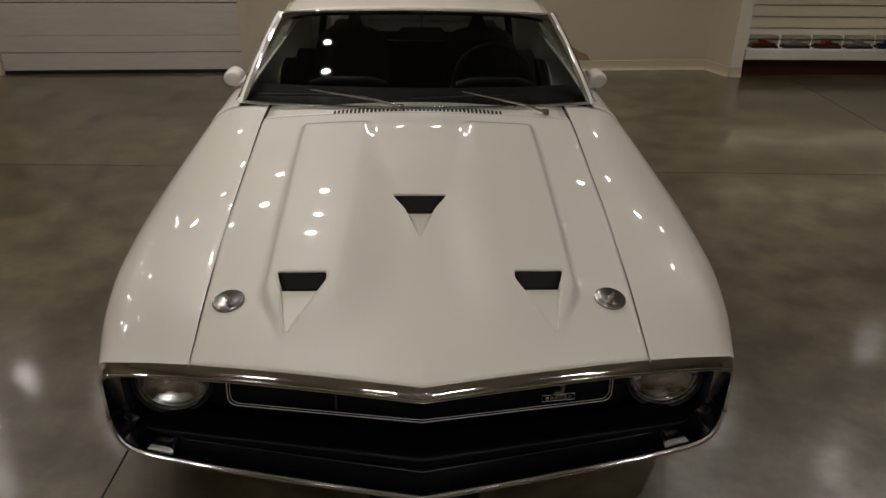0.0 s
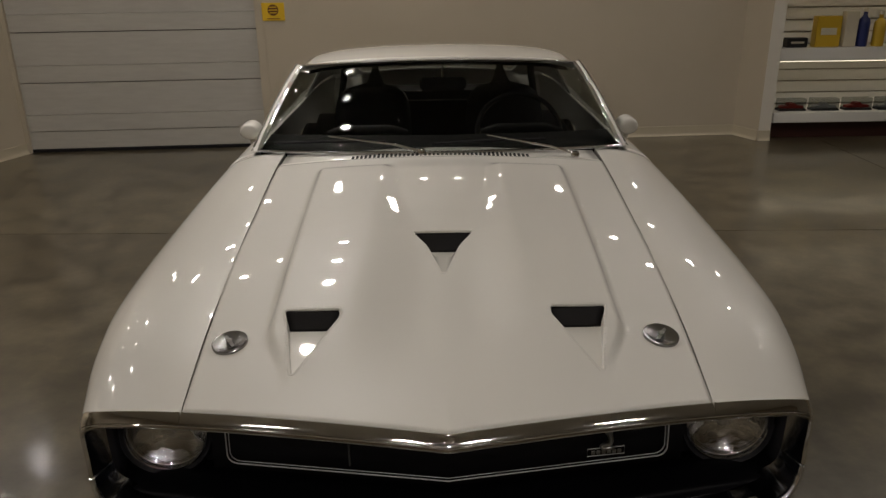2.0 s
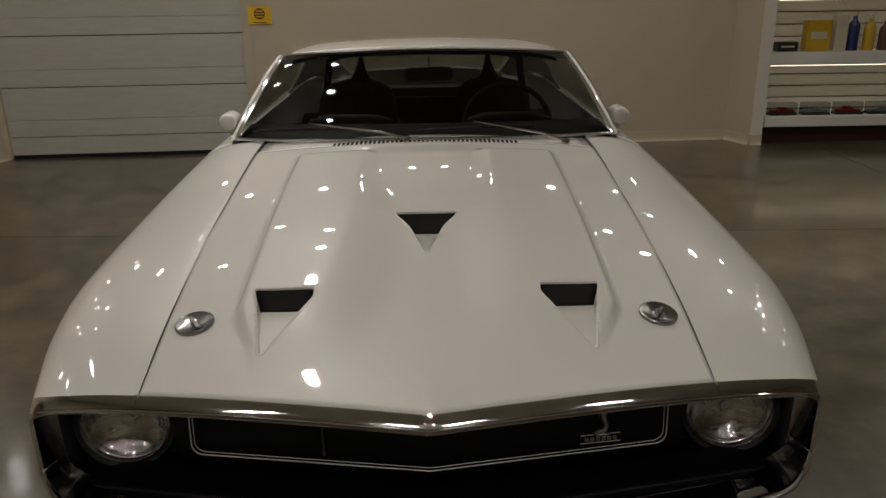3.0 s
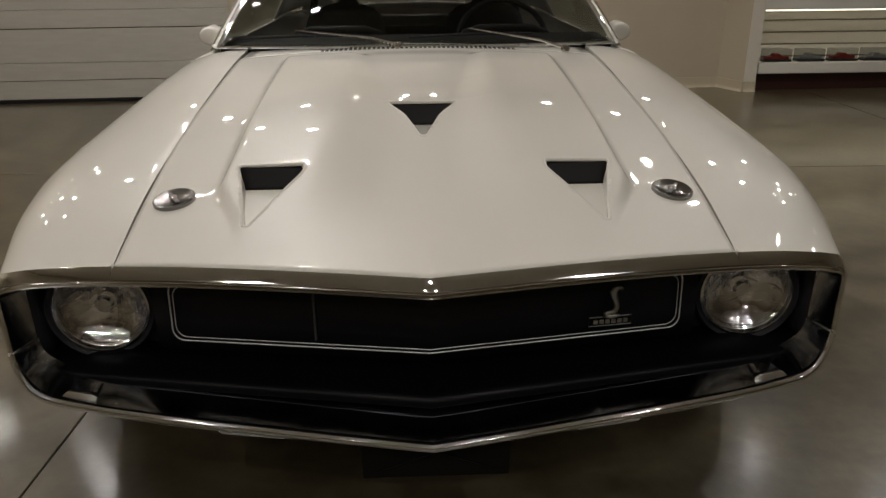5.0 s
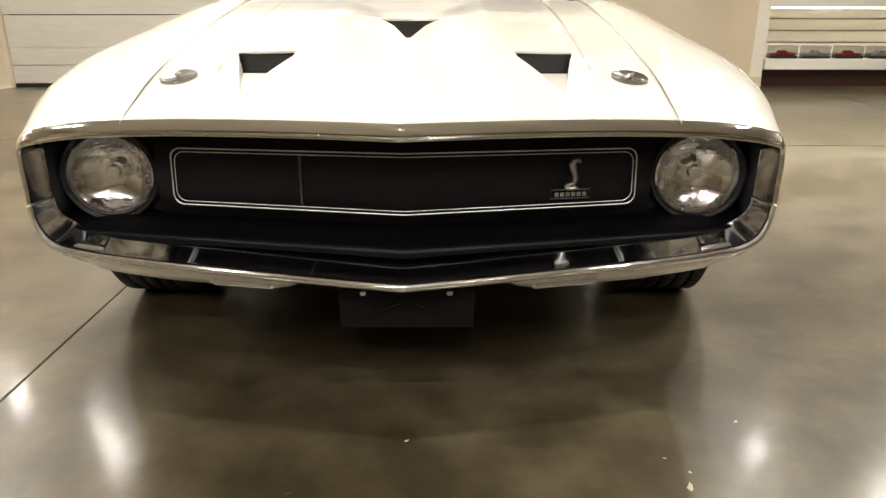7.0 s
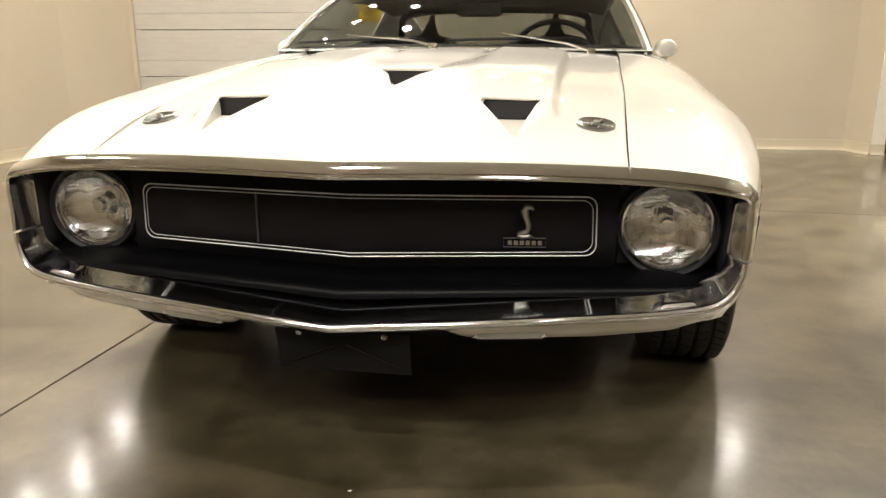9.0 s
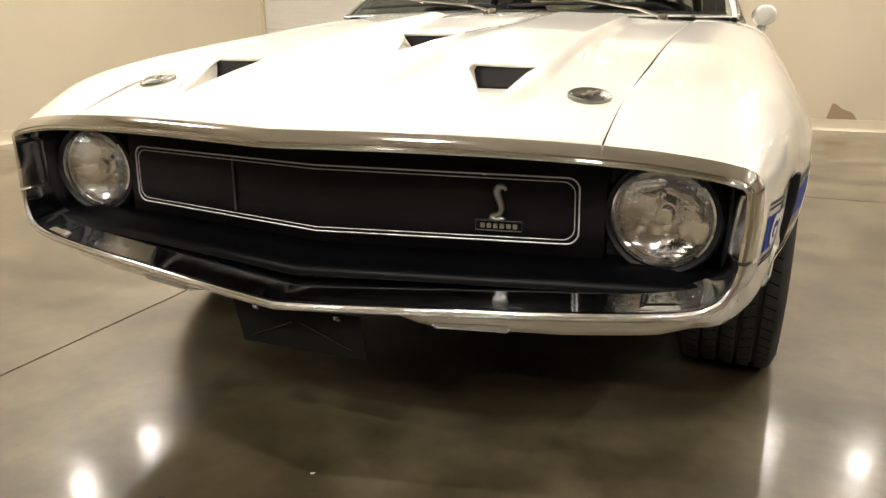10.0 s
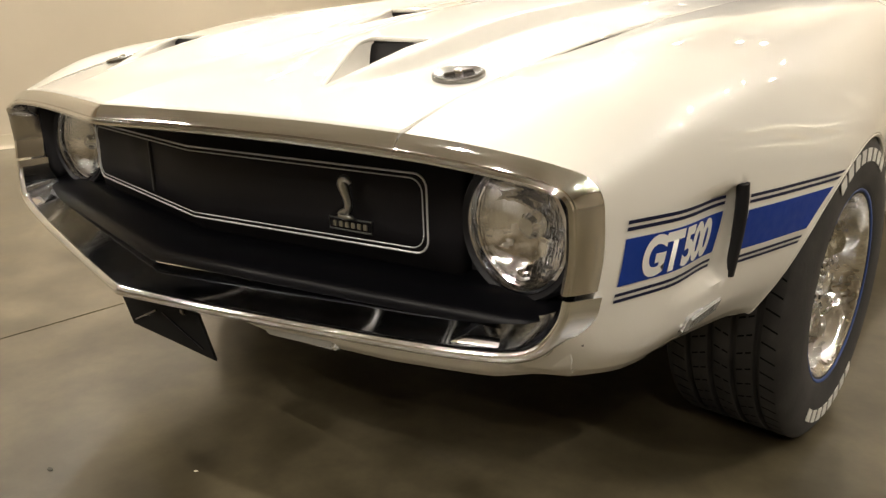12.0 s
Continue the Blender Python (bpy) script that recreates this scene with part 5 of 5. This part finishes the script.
for sgn in (-1, 1):
    # front pillar between screen and door glass
    rows = []
    for v in np.linspace(-0.02, 1.0, 14):
        a = screen_point(sgn, v)
        rows.append([a + Vector((sgn * 0.004, 0.004, 0.004)), a + Vector((sgn * 0.022, 0.022, 0.004)), a + Vector((sgn * 0.030, 0.055, -0.006)), a + Vector((sgn * 0.012, 0.06, -0.012))])
    part("front_pillar", grid(rows, True), paint, car, "white front pillar")
    pil = [screen_point(sgn, v) + Vector((sgn * 0.027, 0.045, 0.002)) for v in np.linspace(0.0, 1.0, 14)]
    rail = [roof_point(sgn, y) + Vector((sgn * 0.006, 0.0, -0.004)) for y in np.linspace(2.24, 3.35, 16)]
    part("drip_rail", tube(pil + rail, 0.007, 6), chrome, car, "chrome drip rail")
    # flank behind the fender
    rows = []
    for y in stations(1.668, 2.80, 0.05):
        rows.append([(sgn * x, y, z) for x, z in flank_row(y, 12)])
    part("door", grid(rows), paint, car, "white car door", smooth=50, thick=0.006)
    rows = []
    for y in stations(2.808, 4.78, 0.05):
        rows.append([(sgn * x, y, z) for x, z in flank_row(y, 12)])
    part("quarter_panel", grid(rows), paint, car, "white rear quarter panel", smooth=50, thick=0.006)
    # door glass and the sail panel
    belt = lambda y: Vector((sgn * 0.760, y, min(0.905 + 0.012 * (y - 1.7), roof_point(1, y).z - 0.012 if y > 3 else 9.0)))
    rows = [[belt(y).lerp(roof_point(sgn, max(2.25, y)) if y > 2.26 else screen_point(sgn, max(0.0, (y - 1.72) / 0.56)) + Vector((sgn * 0.02, 0.05, 0)), v) for v in np.linspace(0, 1, 8)] for y in np.linspace(1.76, 3.1, 20)]
    g = part("side_window", grid(rows), window_glass, car, "clear door window", thick=0.004)
    g.visible_shadow = False
    rows = [[belt(y).lerp(roof_point(sgn, y), v) for v in np.linspace(0, 1, 8)] for y in np.linspace(3.11, 4.70, 20)]
    part("sail_panel", grid(rows), paint, car, "white sail panel", thick=0.01)
    # mirror
    mx = sgn * 0.825
    shell = curve_points([(0, -0.052, 0), (0, -0.045, 0), (0, -0.02, 0), (0, 0.02, 0), (0, 0.042, 0)], 12)
    rads = [0.012, 0.020, 0.032, 0.037, 0.040, 0.042, 0.043, 0.044, 0.044, 0.0445, 0.045, 0.044]
    bm = tube([Vector((mx + sgn * 0.0, 2.05 + q.y, 0.934)) for q in shell], rads, 20, flat=0.86)
    mir = part("side_mirror", bm, paint, car, "white bullet-shaped door mirror")
    part("mirror_glass", moved(lathe([(0.0, 0.0), (0.039, 0.0)], 24), pose(mx, 2.0935, 0.934)), mirror_glass, mir, "round mirror glass", smooth=0)
    part("foot", tube([(mx - sgn * 0.002, 2.06, 0.910), (mx - sgn * 0.012, 2.07, 0.858)], [0.014, 0.022], 12), paint, mir)

# wipers
for px in (-0.07, 0.505):
    a = Vector((px, 1.535, cowl_z(px, 1.535) + 0.012))
    u = (px - 0.335) / 0.66
    b = screen_point(u, 0.10) + Vector((0, -0.012, 0.020))
    wiper = part("wiper", tube([a, a.lerp(b, 0.25) + Vector((0, 0, 0.010)), a.lerp(b, 0.7) + Vector((0, 0, 0.004)), b], [0.011, 0.008, 0.0055, 0.0045], 8, flat=0.6), satin, car, "bright metal wiper arm")
    c0, c1 = screen_point(u - 0.30, 0.05) + Vector((0, -0.008, 0.012)), screen_point(u + 0.32, 0.07) + Vector((0, -0.008, 0.012))
    part("blade", tube([c0, c0.lerp(c1, 0.5) + Vector((0, 0.0, 0.003)), c1], 0.005, 6), black, wiper, "black wiper blade")
    piv = lathe([(0.0, -0.016), (0.012, -0.015), (0.016, -0.008), (0.016, 0.004)], 20)
    part("pivot", moved(piv, pose(a.x, a.y, a.z - 0.004, -90)), satin, wiper)

# tail and underside
tail_row = flank_row(4.78, 0)
tail = [(x, 4.78, z) for x, z in tail_row] + [(-x, 4.78, z) for x, z in reversed(tail_row)]
part("tail_panel", fill(bmesh.new(), tail), paint, car, "white tail panel", thick=0.01, smooth=0)
part("underbody", box((-0.58, 0.62, 0.20), (0.58, 4.6, 0.30), 0.03), dark_hole, car, "dark underbody")
part("radiator_support", box((-0.60, 0.32, 0.40), (0.60, 0.40, 0.70), 0.01), dark_hole, car, "black bulkhead behind the grille", smooth=0)

# ---------------------------------------------------------------- the car: cabin
rows = []
for u in np.linspace(-1, 1, 21):
    p0 = screen_point(u, 0.02)
    rows.append([p0 + Vector((0, 0.01, -0.02)), p0 + Vector((0, 0.10, -0.005)), p0 + Vector((0, 0.24, 0.006)), p0 + Vector((0, 0.30, -0.015)), p0 + Vector((0, 0.30, -0.22))])
part("dashboard", grid(rows), interior, car, "black padded dashboard", thick=0.01)
for cx in (-0.30, 0.34):
    part("gauge_hood", tube([(cx - 0.16, 1.90, 0.935), (cx - 0.1, 1.885, 0.957), (cx + 0.1, 1.885, 0.957), (cx + 0.16, 1.90, 0.935)], 0.022, 10), interior, car, "black padded dash hood")
part("dash_trim", box((-0.50, 1.945, 0.86), (-0.16, 1.95, 0.90), 0.002), red_vinyl, car, "dark red dash trim")
part("dash_trim", box((0.20, 1.945, 0.86), (0.52, 1.95, 0.90), 0.002), red_vinyl, car, "dark red dash trim")
ring = [Vector((0.36 + 0.19 * math.cos(a), 2.14 + 0.09 * math.sin(a), 0.885 + 0.165 * math.sin(a))) for a in np.linspace(0, 2 * math.pi, 40)[:-1]]
steer = part("steering_wheel", tube(ring, 0.012, 8, closed=True), interior, car, "black steering wheel")
for a in (math.pi, 0, -math.pi / 2):
    part("spoke", tube([(0.36, 2.13, 0.875), (0.36 + 0.18 * math.cos(a), 2.14 + 0.085 * math.sin(a), 0.885 + 0.155 * math.sin(a))], 0.008, 6), satin, steer, "bright steering wheel spoke")


def bucket_seat(cx):
    def cushion(pts, half, thick):
        rows = []
        for (y, z, w_) in pts:
            rows.append([(cx + w_ * math.cos(a) * half, y + thick * math.sin(a) * 0.8, z + thick * math.sin(a) * 0.3) for a in np.linspace(0, 2 * math.pi, 21)[:-1]])
        bm = grid(rows, True)
        fill(bm, rows[0])
        fill(bm, rows[-1])
        return bm
    seat = part("seat", cushion([(2.76, 0.40, 0.8), (2.80, 0.50, 1.0), (2.85, 0.70, 1.0), (2.90, 0.84, 0.98), (2.93, 0.925, 0.92), (2.94, 0.96, 0.84), (2.945, 0.985, 0.68), (2.95, 0.995, 0.45)], 0.215, 0.055), interior, car, "black low-back bucket seat", smooth=60)
    part("cushion", box((cx - 0.25, 2.30, 0.36), (cx + 0.25, 2.80, 0.50), 0.05), interior, seat, "black seat cushion")


bucket_seat(-0.36)
bucket_seat(0.36)
part("rear_seat", box((-0.58, 3.24, 0.40), (0.58, 3.50, 0.922), 0.05), interior, car, "black rear seat back")
part("parcel_shelf", box((-0.58, 3.5, 0.80), (0.58, 4.3, 0.83), 0.01), interior, car, "black rear shelf")
part("cabin_floor", box((-0.72, 1.7, 0.26), (0.72, 4.3, 0.30), 0.01), interior, car, "black cabin floor", smooth=0)
hoop = curve_points([(-0.55, 3.10, 0.40), (-0.555, 3.10, 0.75), (-0.53, 3.08, 1.02), (-0.46, 3.07, 1.125), (0.0, 3.06, 1.145), (0.46, 3.07, 1.125), (0.53, 3.08, 1.02), (0.555, 3.10, 0.75), (0.55, 3.10, 0.40)], 60)
part("roll_bar", tube(hoop, 0.02, 10), interior, car, "black roll bar")
for sgn in (-1, 1):   # shoulder harness spreading from the bar down to the seat
    rows = [[(sgn * 0.345 + o * w_, y, z) for o in (-1, -0.5, 0, 0.5, 1)] for y, z, w_ in ((3.07, 1.13, 0.012), (3.03, 1.09, 0.018), (2.985, 1.04, 0.036), (2.95, 0.995, 0.060), (2.92, 0.95, 0.075))]
    part("shoulder_belt", grid(rows), interior, car, "black shoulder belts joined at the roll bar", thick=0.004)
rm = part("rear_view_mirror", moved(box((-0.105, -0.012, -0.030), (0.105, 0.012, 0.030), 0.010), pose(0.02, 2.22, 1.10, -8, 0, 0)), interior, car, "black-backed rear-view mirror")
part("stem", tube([(0.02, 2.225, 1.13), (0.02, 2.23, 1.178)], 0.006, 6), satin, rm, "bright mirror stem")
part("headliner", grid([[roof_point(u, y) + Vector((0, 0, -0.03)) for u in np.linspace(-0.96, 0.96, 13)] for y in np.linspace(2.25, 3.2, 8)]), interior, car, "black headliner", thick=0.004)
